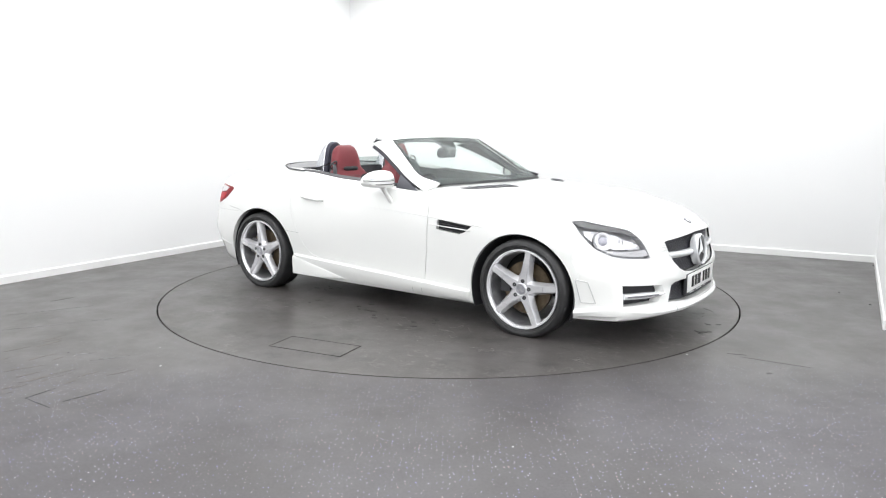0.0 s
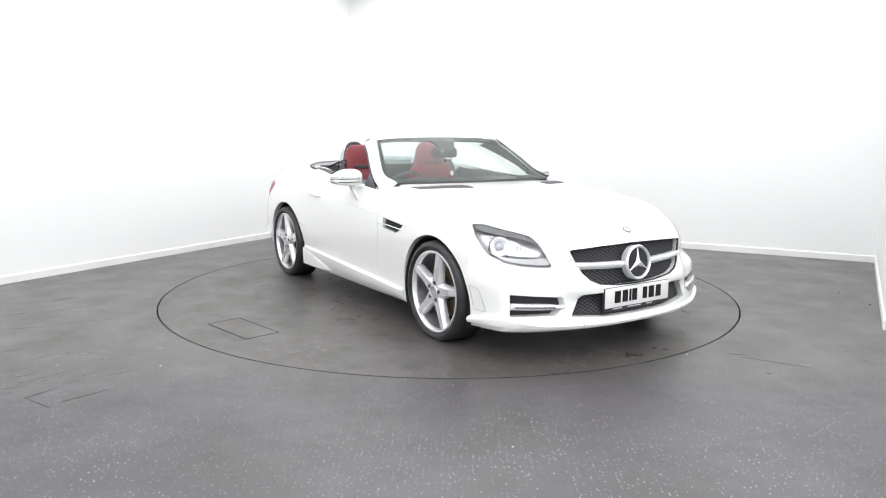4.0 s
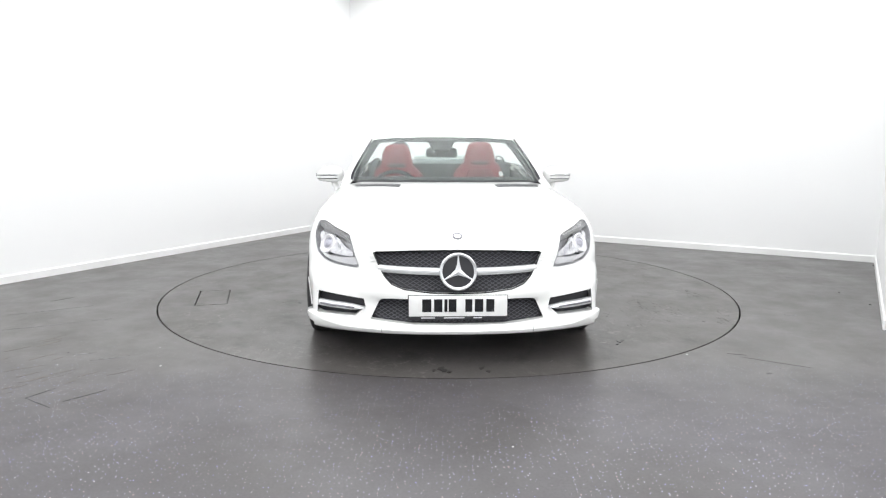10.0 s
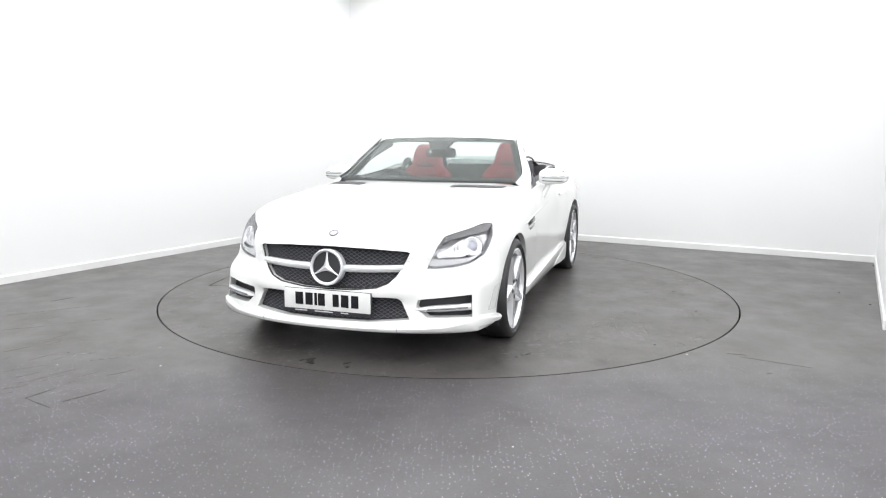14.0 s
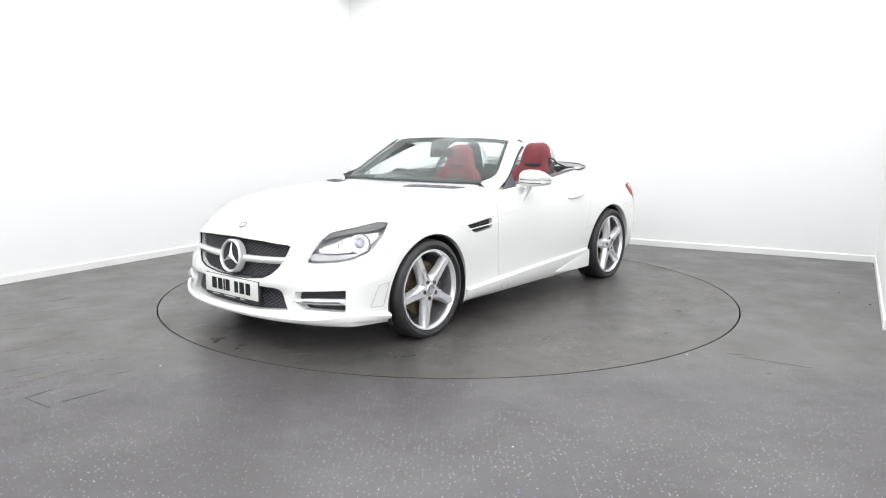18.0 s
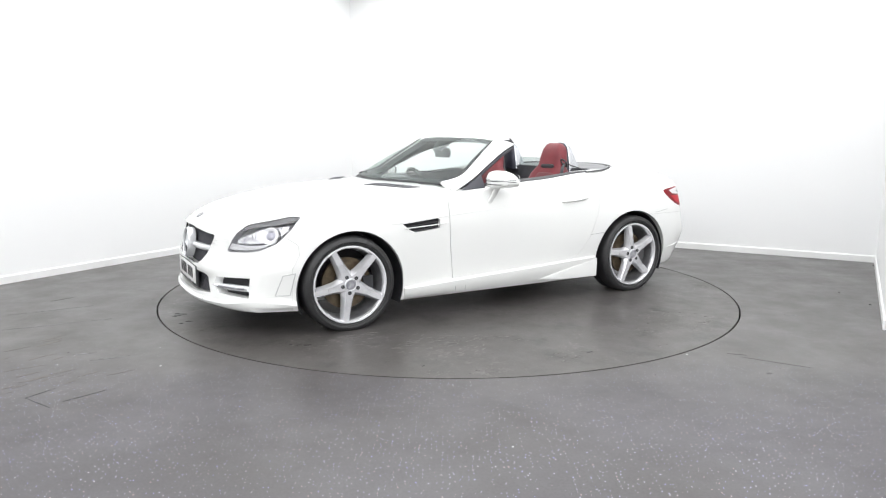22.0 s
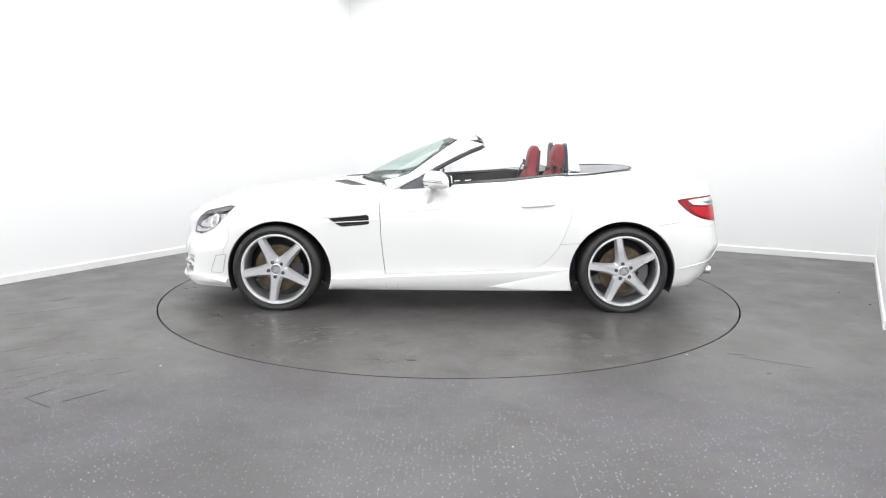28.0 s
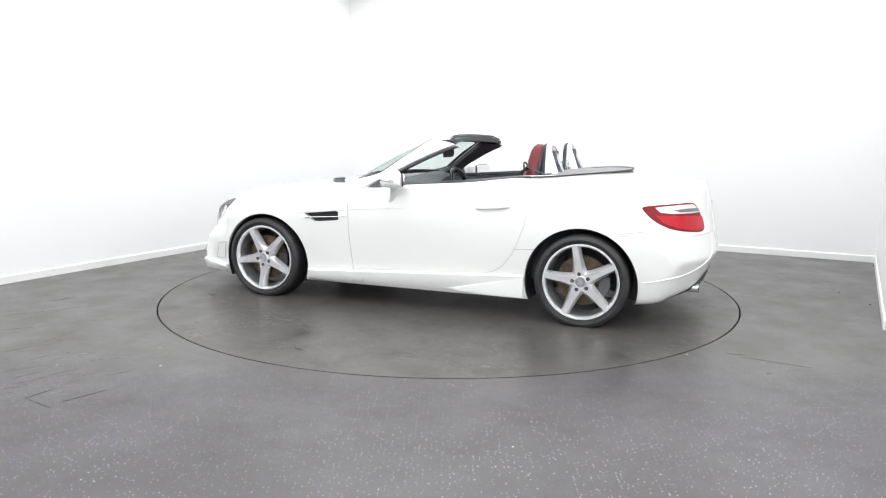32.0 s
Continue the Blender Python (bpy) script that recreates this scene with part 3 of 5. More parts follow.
HEADLAMP = [(1.492, 0.786, 0.719), (1.545, 0.748, 0.727), (1.645, 0.685, 0.702), (1.772, 0.588, 0.672), (1.832, 0.562, 0.617), (1.882, 0.520, 0.503), (1.868, 0.553, 0.499), (1.800, 0.660, 0.507), (1.742, 0.732, 0.524), (1.665, 0.787, 0.562), (1.620, 0.801, 0.601), (1.562, 0.808, 0.656)]
HEADLAMP = eased(HEADLAMP, 0.10)
HEAD_N = (0.72, 0.60, 0.35)
TAILLAMP = [(-1.575, 0.830, 0.775), (-1.590, 0.824, 0.788), (-1.702, 0.796, 0.800), (-1.872, 0.652, 0.811), (-1.907, 0.603, 0.776), (-1.933, 0.577, 0.725), (-1.954, 0.567, 0.661), (-1.962, 0.568, 0.630), (-1.938, 0.622, 0.620), (-1.847, 0.763, 0.633), (-1.763, 0.831, 0.650), (-1.687, 0.845, 0.682), (-1.627, 0.843, 0.722)]
TAILLAMP = eased(TAILLAMP)
TAIL_N = (-0.65, 0.75, 0.1)
SIDE_VENT = [(0.843, 0.648), (0.575, 0.672), (0.560, 0.662), (0.558, 0.608), (0.600, 0.601), (0.747, 0.589), (0.787, 0.604)]
DIFFUSER = [(0.0, 0.335), (0.40, 0.338), (0.46, 0.325), (0.54, 0.278), (0.63, 0.244), (0.71, 0.228), (0.68, 0.21), (0.0, 0.21)]
for s in (1, -1):
    BODY = carve(BODY, [plug(mir(HEADLAMP, s), (HEAD_N[0], s * HEAD_N[1], HEAD_N[2])), plug(mir(TAILLAMP, s), (TAIL_N[0], s * TAIL_N[1], TAIL_N[2]), deep=0.06)], "DIFFERENCE")
    BODY = carve(BODY, [prism(SIDE_VENT, *sorted((s * 0.825, s * 1.0)), "y")], "DIFFERENCE")
BODY = carve(BODY, [prism(mirrored(GRILLE), 1.80, 2.4, "x"), prism(mirrored(INTAKE), 1.80, 2.4, "x"), prism(FOG, 1.55, 2.4, "x"), prism([(-y, z) for y, z in FOG], 1.55, 2.4, "x")], "DIFFERENCE")
hood_mesh, BODY = split(BODY, HOOD, 0.60, 1.2, "z")
boot_mesh, BODY = split(BODY, BOOT, 0.60, 1.2, "z")
front_mesh, BODY = split(BODY, FRONT, -1.2, 1.2, "y", 0.0014)
tail_mesh, BODY = split(BODY, TAIL, -1.2, 1.2, "y", 0.0012)
door_l, BODY = split(BODY, DOOR, 0.60, 1.2, "y")
door_r, BODY = split(BODY, DOOR, -1.2, -0.60, "y")
wing_l, BODY = split(BODY, WING, 0.50, 1.2, "y")
wing_r, BODY = split(BODY, WING, -1.2, -0.50, "y")
part("body", smoothed(BODY), PAINT, car)
bonnet = part("bonnet", smoothed(hood_mesh), PAINT, car)
boot_lid = part("boot_lid", smoothed(boot_mesh), PAINT, car)
front_bumper = part("front_bumper", smoothed(front_mesh), PAINT, car)
rear_bumper = part("rear_bumper", smoothed(tail_mesh), PAINT, car)
doors = {1: part("door", smoothed(door_l), PAINT, car), -1: part("door", smoothed(door_r), PAINT, car)}
wings = {1: part("front_wing", smoothed(wing_l), PAINT, car), -1: part("front_wing", smoothed(wing_r), PAINT, car)}
# dark linings of the wheel arches
for cx, cz, r in (ARCH_F, ARCH_R):
    for s in (1, -1):
        arc = circle(cx, cz, r - 0.004, 40, -22, 202)
        rows = [[(x, s * y, z) for x, z in arc] for y in (0.845, 0.62)] + [[(cx + (x - cx) * k, s * 0.62, cz + (z - cz) * k) for x, z in arc] for k in (0.6, 0.15)]
        part("arch_liner", shell(rows, 0.003), PLASTIC, car, "matt black wheel arch liner")

# ---- wheels ----
GROOVE = shader("groove_grey", (0.34, 0.34, 0.36), 0.4, 0.3)
CAPGREY = shader("cap_grey", (0.36, 0.36, 0.39), 0.3, 0.6)
CALIPER = shader("caliper_grey", (0.13, 0.13, 0.135), 0.5, 0.4)


def tyre_mesh(r, w, y, drop):
    prof = [(0.243, y - w * 0.92), (0.262, y - w), (r - 0.022, y - w), (r - 0.006, y - w * 0.93), (r, y - w * 0.82), (r, y - w * 0.55), (r - 0.004, y - w * 0.53), (r, y - w * 0.51), (r, y - w * 0.2),
            (r - 0.004, y - w * 0.06), (r - 0.011, y - 0.003), (r - 0.016, y + 0.001), (r - 0.024, y + 0.004), (0.276, y + 0.008), (0.268, y + 0.005), (0.266, y - 0.001), (0.262, y - 0.001), (0.250, y - 0.012), (0.243, y - 0.02)]
    bm = lathe(prof, 72)
    for v in bm.verts:
        v.co.z = max(v.co.z, GROUND - AXLE_Z + drop)
    return bm


def spoke_solid(y):
    """One flat star spoke with a raised spine, pointing up."""
    a = [(0.054, 0.040), (0.0475, 0.066), (0.0405, 0.092), (0.0345, 0.14), (0.0310, 0.19), (0.0295, 0.236)]
    rows = []
    for s, (hw, rad) in enumerate(a):
        yy = y - 0.006 - 0.004 * (1 - s / 5.0)
        rows.append([(-hw, yy - 0.04, rad), (-hw, yy - 0.020, rad), (-hw * 0.58, yy + 0.006, rad), (hw * 0.58, yy + 0.006, rad), (hw, yy - 0.020, rad), (hw, yy - 0.04, rad)])
    bm = grid(rows, close_v=True)
    bm.verts.ensure_lookup_table()
    for ring in (bm.verts[:6], bm.verts[-6:]):
        bm.faces.new(ring)
    bmesh.ops.recalc_face_normals(bm, faces=bm.faces)
    return bm


def wheel(x, y, side, turn, drop, r):
    """A five-spoke alloy wheel whose outer face lies at y; side +1 is the car's left."""
    yo = 0.0
    rim = lathe([(0.249, yo - 0.012), (0.247, yo), (0.238, yo + 0.001), (0.232, yo - 0.006), (0.229, yo - 0.022), (0.236, yo - 0.03)], 72)
    pieces = [rim]
    for k in range(5):
        pieces.append(moved(spoke_solid(yo), Matrix.Rotation(radians(72 * k + turn), 4, "Y")))
    pieces.append(lathe([(0.001, yo - 0.06), (0.066, yo - 0.06), (0.066, yo - 0.012), (0.058, yo - 0.006), (0.038, yo - 0.006), (0.036, yo - 0.012), (0.001, yo - 0.012)], 40, closed=True))
    place = Matrix.Translation((x, y, AXLE_Z - drop)) @ Matrix.Rotation(0 if side > 0 else math.pi, 4, "Z")
    w = part("wheel", moved(join(*pieces), place), ALLOY, car, "silver five-spoke alloy wheel")
    part("barrel", moved(lathe([(0.236, -0.028), (0.228, -0.024), (0.222, -0.06), (0.218, -0.16), (0.240, -0.19), (0.246, -0.19), (0.232, -0.1)], 60), place), BARREL, w, "dull grey inner rim barrel")
    part("rim_lip", moved(lathe([(0.2505, -0.010), (0.2485, 0.0025), (0.2430, 0.0035), (0.2410, 0.000), (0.2420, -0.010)], 72), place), SILVER, w, "polished rim edge")
    part("tyre", moved(tyre_mesh(r, 0.215, 0.006, drop), place), RUBBER, w, "black low-profile tyre")
    part("brake_disc", moved(lathe([(0.06, -0.10), (0.165, -0.10), (0.165, -0.075), (0.06, -0.075)], 48), place), DISC, w, "rust-tinged brake disc")
    hatp = lathe([(0.001, -0.09), (0.085, -0.09), (0.085, -0.05), (0.001, -0.05)], 36)
    part("hub", moved(hatp, place), PLASTIC, w)
    cap = lathe([(0.001, -0.02), (0.033, -0.02), (0.034, -0.002), (0.030, 0.004), (0.024, 0.004), (0.022, 0.001), (0.001, 0.002)], 32)
    part("centre_cap", moved(cap, place), CAPGREY, w, "round grey centre cap")
    arms = [moved(box(-0.0028, 0.0028, 0.0015, 0.0036, 0.0, 0.022), Matrix.Rotation(radians(120 * k + turn), 4, "Y")) for k in range(3)]
    part("cap_mark", moved(join(*arms), place), SILVER, w, "pale three-armed mark on the cap", 0)
    for k in range(5):
        a = radians(72 * k + turn)
        bolt = lathe([(0.001, -0.03), (0.0125, -0.03), (0.0125, 0.0005), (0.009, 0.0012), (0.001, -0.004)], 14, centre=(0.0545 * math.sin(a), 0, 0.0545 * math.cos(a)))
        part("wheel_bolt", moved(bolt, place), PLASTIC, w)
        around = Matrix.Rotation(a, 4, "Y")
        groove = [(0.0155, 0.0008, 0.084), (0.0165, 0.0006, 0.112), (0.0150, 0.0004, 0.148), (0.0, 0.0004, 0.151), (-0.0150, 0.0004, 0.148), (-0.0165, 0.0006, 0.112), (-0.0155, 0.0008, 0.084)]
        part("spoke_groove", moved(tube(groove, 0.0019, 6), place @ around), GROOVE, w, "grey groove on the spoke")
    part("cap_ring", moved(lathe([(0.034, -0.012), (0.034, 0.003), (0.037, 0.0045), (0.040, 0.002), (0.041, -0.012)], 36), place), SILVER, w, "bright ring round the centre cap")
    caliper = prism([(0.10, -0.055), (0.170, -0.065), (0.183, 0.0), (0.170, 0.065), (0.10, 0.055), (0.115, 0.0)], -0.125, -0.055, "y")
    part("brake_caliper", moved(caliper, place @ Matrix.Rotation(radians(170 if side > 0 else -10), 4, "Y")), CALIPER if x < 0 else PLASTIC, w, "grey brake caliper" if x < 0 else "dark brake caliper")
    return w


for wx, wy, ws, wt, wd in ((AXLE_F, 0.868, 1, 27.5, 0.008), (AXLE_R - 0.006, 0.874, 1, 10.5, 0.008), (AXLE_F, -0.868, -1, -10.5, 0.008), (AXLE_R - 0.006, -0.874, -1, 3.5, 0.008)):
    wheel(wx, wy, ws, wt, wd, 0.310)

# ---- windscreen and its frame ----
SCREEN_BASE = [(0.375, -0.742, 0.862), (0.47, -0.655, 0.884), (0.61, -0.40, 0.893), (0.69, 0.0, 0.897), (0.61, 0.40, 0.893), (0.47, 0.655, 0.884), (0.375, 0.742, 0.862)]
SCREEN_TOP = [(-0.065, -0.572, 1.186), (-0.045, -0.45, 1.199), (-0.012, -0.25, 1.207), (0.0, 0.0, 1.210), (-0.012, 0.25, 1.207), (-0.045, 0.45, 1.199), (-0.065, 0.572, 1.186)]


def screen_rows(nu=28, nv=9, lift=0.0):
    lo, hi = curve(SCREEN_BASE, nu), curve(SCREEN_TOP, nu)
    rows = []
    for a, b in zip(lo, hi):
        row = []
        for k in range(nv):
            t = k / (nv - 1)
            p = a.lerp(b, t)
            bow = 0.045 * 4 * t * (1 - t)
            row.append(p + Vector((0.55, 0, 0.83)) * (bow * 0.5 + lift))
        rows.append(row)
    return rows


windscreen = part("windscreen", shell(screen_rows(), 0.004), GLASS, car, "clear greenish windscreen glass")
windscreen.visible_shadow = False


QUARTER = shader("quarter_grey", (0.23, 0.23, 0.26), 0.3)
CATCH = shader("catch_grey", (0.16, 0.16, 0.17), 0.4, 0.4)
SEALGREY = shader("seal_grey", (0.035, 0.033, 0.045), 0.5)
SEAL = [(0.415, 0.790, 0.838), (0.24, 0.757, 0.920), (0.08, 0.700, 1.010), (-0.10, 0.628, 1.100), (-0.245, 0.578, 1.158)]
EDGE = [(0.465, 0.702, 0.902), (0.300, 0.702, 0.945), (0.165, 0.660, 1.035), (0.05, 0.615, 1.115), (-0.065, 0.572, 1.192)]
for s in (1, -1):
    e = [Vector((x, s * y, z)) for x, y, z in curve(EDGE, 24)]
    q = [Vector((x, s * y, z)) for x, y, z in curve(SEAL, 24)]
    rows = []
    for a, b in zip(e, q):
        out = Vector((0.15, s * 0.8, 0.5)).normalized()
        rows.append([a - out * 0.022, a + out * 0.002, a.lerp(b, 0.3) + out * 0.012, a.lerp(b, 0.7) + out * 0.012, b + out * 0.002, b - out * 0.02, a.lerp(b, 0.5) - out * 0.03])
    bm = grid(rows, close_v=True)
    bm.verts.ensure_lookup_table()
    for ring in (bm.verts[:7], bm.verts[-7:]):
        bm.faces.new(ring)
    pillar = part("windscreen_pillar", bm, PAINT, car, smooth=50)
    part("seal", tube([p + Vector((-0.012, -s * 0.006, -0.016)) for p in q[4:-1]], 0.011, 10), SEALGREY, pillar, "black rubber seal")
    inner = [[a + Vector((-0.01, -s * 0.018, -0.012)), b + Vector((-0.01, -s * 0.012, -0.018)), b + Vector((-0.02, -s * 0.04, -0.02)), a + Vector((-0.03, -s * 0.055, -0.035))] for a, b in zip(e, q)]
    bm = grid(inner, close_v=True)
    bm.verts.ensure_lookup_table()
    for ring in (bm.verts[:4], bm.verts[-4:]):
        bm.faces.new(ring)
    part("pillar_trim", bm, DARK, pillar, "dark inner pillar trim")
    flank = [[a + Vector((0.002, 0, 0.004)), a + Vector((-0.012, -s * w, -0.8 * w))] for a, w in zip(e, np.linspace(0.062, 0.016, 24))]
    bm = grid(flank)
    bmesh.ops.solidify(bm, geom=bm.faces[:], thickness=0.004)
    part("pillar_flank", bm, SEALGREY, pillar, "dark strip between pillar and glass")
    # fixed quarter pane between pillar and mirror
    tri = [(0.352, 0.793, 0.846), (0.165, 0.748, 0.950), (0.150, 0.783, 0.857)]
    bm = bmesh.new()
    f = bm.faces.new([bm.verts.new((x, s * y, z)) for x, y, z in tri])
    bmesh.ops.solidify(bm, geom=[f], thickness=0.008)
    part("quarter_panel", bm, QUARTER, car, "dark grey triangular quarter pane")

# header rail over the windscreen
head_top, head_low = [], []
for x, y, z in curve(SCREEN_TOP, 30):
    bow = 1 - (abs(y) / 0.60) ** 2
    e = bow ** 0.5
    head_top.append([(x + 0.004, y, z - 0.004), (x - 0.02, y, z + 0.012 + 0.002 * bow), (x - 0.08, y, z + 0.022 + 0.004 * bow), (x - 0.135, y, z + 0.020 + 0.006 * bow), (x - 0.138, y, z + 0.004), (x - 0.05, y, z - 0.004)])
    head_low.append([(x - 0.015, y, z - 0.006), (x - 0.130, y, z - 0.001), (x - 0.1385, y, z + 0.027 * e - 0.010 + 0.006 * bow), (x - 0.158, y, z + 0.026 * e - 0.012 + 0.006 * bow), (x - 0.178, y, z - 0.014), (x - 0.176, y, z - 0.034), (x - 0.14, y, z - 0.036), (x - 0.07, y, z - 0.028), (x - 0.02, y, z - 0.022)])
for nm, rws, mt, lb in (("header_rail", head_top, PAINT, ""), ("header_trim", head_low, PLASTIC, "black windscreen header trim")):
    bm = grid(rws, close_v=True)
    bm.verts.ensure_lookup_table()
    k = len(rws[0])
    for ring in (bm.verts[:k], bm.verts[-k:]):
        bm.faces.new(ring)
    part(nm, bm, mt, car, lb, 50)

for dx, dz, r in ((-0.150, 0.018, 0.0045), (-0.166, 0.010, 0.004), (-0.1765, -0.006, 0.0035)):
    ridge = [(x + dx, y, z + (dz if abs(y) < 0.5 else dz * 0.55)) for x, y, z in curve(SCREEN_TOP, 40)[1:-1]]
    part("header_ridge", tube(ridge, r, 6), SEALGREY, car, "dark rubber ridge of the header seal")
for cy in (-0.38, 0.38):
    part("roof_catch", box(-0.188, -0.150, cy - 0.035, cy + 0.035, 1.172, 1.186, 0.004), CATCH, car, "grey roof catch in the header")

# black border along the foot of the glass
foot = screen_rows(40, 12, 0.0045)
bm = grid([[r[0] + Vector((0.012, 0, -0.006)), r[1].lerp(r[0], 0.80)] for r in foot[3:-3]])
bmesh.ops.solidify(bm, geom=bm.faces[:], thickness=0.002)
part("cowl_strip", bm, PLASTIC, car, "black strip at the foot of the windscreen")
near = screen_rows(40, 12, -0.0052)
bm = grid([[r[0], r[1].lerp(r[0], 0.4), r[1]] for r in near[1:-1]])
bmesh.ops.solidify(bm, geom=bm.faces[:], thickness=0.001)
part("glass_foot", bm, DARK, car, "dark border along the foot of the glass")
inside = screen_rows(40, 12, -0.007)
bm = grid([[r[-1].lerp(r[-2], 1.15), r[-1]] for r in inside])
bmesh.ops.solidify(bm, geom=bm.faces[:], thickness=0.002)
part("sunband", bm, PLASTIC, car, "black border along the top of the glass")

for k in (0, -1):
    inn = inside
    edge_rows = []
    for j in range(12):
        a, b = inn[k][j], inn[1 if k == 0 else -2][j]
        edge_rows.append([a, a.lerp(inn[2 if k == 0 else -3][j], 0.4), a.lerp(inn[2 if k == 0 else -3][j], 0.8)])
    bm = grid(edge_rows)
    bmesh.ops.solidify(bm, geom=bm.faces[:], thickness=0.002)
    part("glass_border", bm, PLASTIC, car, "black border down the side of the glass")

# ---- cabin ----
IN = [(x, y * 0.985) for x, y in COCKPIT_HALF]


def tub():
    n = both_sides(IN)
    bm = bmesh.new()
    lo = [bm.verts.new((x * 0.99, y, 0.246)) for x, y in n]
    hi = [bm.verts.new((x * 0.99, y, pchip(ST_X, ST_Z[:, 3], x) - 0.035)) for x, y in n]
    f = bm.faces.new(lo)
    for i in range(len(n)):
        j = (i + 1) % len(n)
        bm.faces.new((lo[i], lo[j], hi[j], hi[i]))
    bmesh.ops.recalc_face_normals(bm, faces=bm.faces)
    bmesh.ops.solidify(bm, geom=bm.faces[:], thickness=0.006)
    return bm


part("cabin_lining", tub(), DARK, car, "dark grey cabin floor and side lining", 0)

# belt mouldings and door cards
for s in (1, -1):
    strip = []
    for x in np.linspace(0.29, -0.838, 26):
        yi, yo = 0.700, 0.760 if x > -0.4 else 0.760 + (x + 0.4) * 0.06
        row = [(x, s * yi, top_at(x, s * 0.725).z - 0.012)]
        for y in np.linspace(0.712, yo, 4):
            row.append((x, s * y, top_at(x, s * y).z + 0.0045))
        row += [(x, s * (yo + 0.002), top_at(x, s * yo).z - 0.003), (x, s * 0.71, top_at(x, s * 0.725).z - 0.02)]
        strip.append(row)
    bm = grid(strip, close_v=True)
    bm.verts.ensure_lookup_table()
    for ring in (bm.verts[:len(strip[0])], bm.verts[-len(strip[0]):]):
        bm.faces.new(ring)
    part("belt_moulding", bm, PLASTIC, doors[s], "black window slot moulding")
    path = [(x, s * y, z) for x, y, z in ((-0.80, 0.752, 0.945), (-0.90, 0.737, 0.949), (-1.03, 0.703, 0.957), (-1.14, 0.632, 0.966), (-1.26, 0.525, 0.974), (-1.36, 0.345, 0.979), (-1.41, 0.16, 0.981), (-1.42, 0.0, 0.981))]
    part("deck_moulding", tube(curve(path, 30), 0.0075, 8, 0.7), PLASTIC, car, "black moulding round the tonneau")
    card = [[(x, s * (0.694 - 0.012 * k), 0.40 + (pchip(ST_X, ST_Z[:, 2], x) - 0.03 - 0.40) * (1 - k / 5) + 0.0) for k in range(6)] for x in np.linspace(0.22, -0.80, 16)]
    door_card = part("door_card", shell(card, 0.012), DARK, doors[s], "dark grey door lining")
    rest = [[(x, s * (0.66 - 0.03 * math.cos(a)), 0.70 + 0.03 * math.sin(a)) for a in np.linspace(0, 2 * math.pi, 10)[:-1]] for x in np.linspace(0.10, -0.55, 10)]
    part("armrest", grid(rest, close_v=True), RED, door_card, "red leather armrest")
    pull = tube([(-0.04, s * 0.675, 0.810), (-0.06, s * 0.66, 0.814), (-0.16, s * 0.66, 0.820), (-0.19, s * 0.675, 0.822)], 0.008, 8)
    part("door_release", pull, CHROME, door_card, "chrome inner door handle")

# rear bulkhead and tonneau
rows = []
for x in np.linspace(-0.90, -1.412, 20):
    hw = float(np.interp(-x, [0.85, 0.90, 1.03, 1.14, 1.26, 1.36, 1.40, 1.42], [0.735, 0.728, 0.695, 0.625, 0.518, 0.338, 0.19, 0.05]))
    rows.append([(x, hw * k / 12, float(np.interp(-x, [0.85, 1.03, 1.26, 1.42], [0.950, 0.956, 0.969, 0.983])) + 0.024 * (1 - (k / 12) ** 2) * min(1, (x + 1.42) / 0.25 + 0.1) * (0.45 + 1.1 * (-0.9 - x))) for k in range(-12, 13)])
part("tonneau", shell(rows, 0.008), bumpy(mottle(shader("tonneau_grey", (0.2, 0.2, 0.206), 0.5), 10, (0.17, 0.17, 0.176), (0.225, 0.225, 0.23)), 200, 0.3), car, "dark grey tonneau panel behind the seats")
part("bulkhead", box(-0.93, -0.90, -0.66, 0.66, 0.26, 0.965, 0.008), DARK, car, "dark grey rear bulkhead")
# wind deflector net frame between the hoops
part("wind_deflector", box(-0.905, -0.893, -0.235, 0.235, 0.95, 1.035, 0.005), glass_material("deflector_glass", (0.80, 0.84, 0.83)), car, "clear wind deflector between the roll hoops")

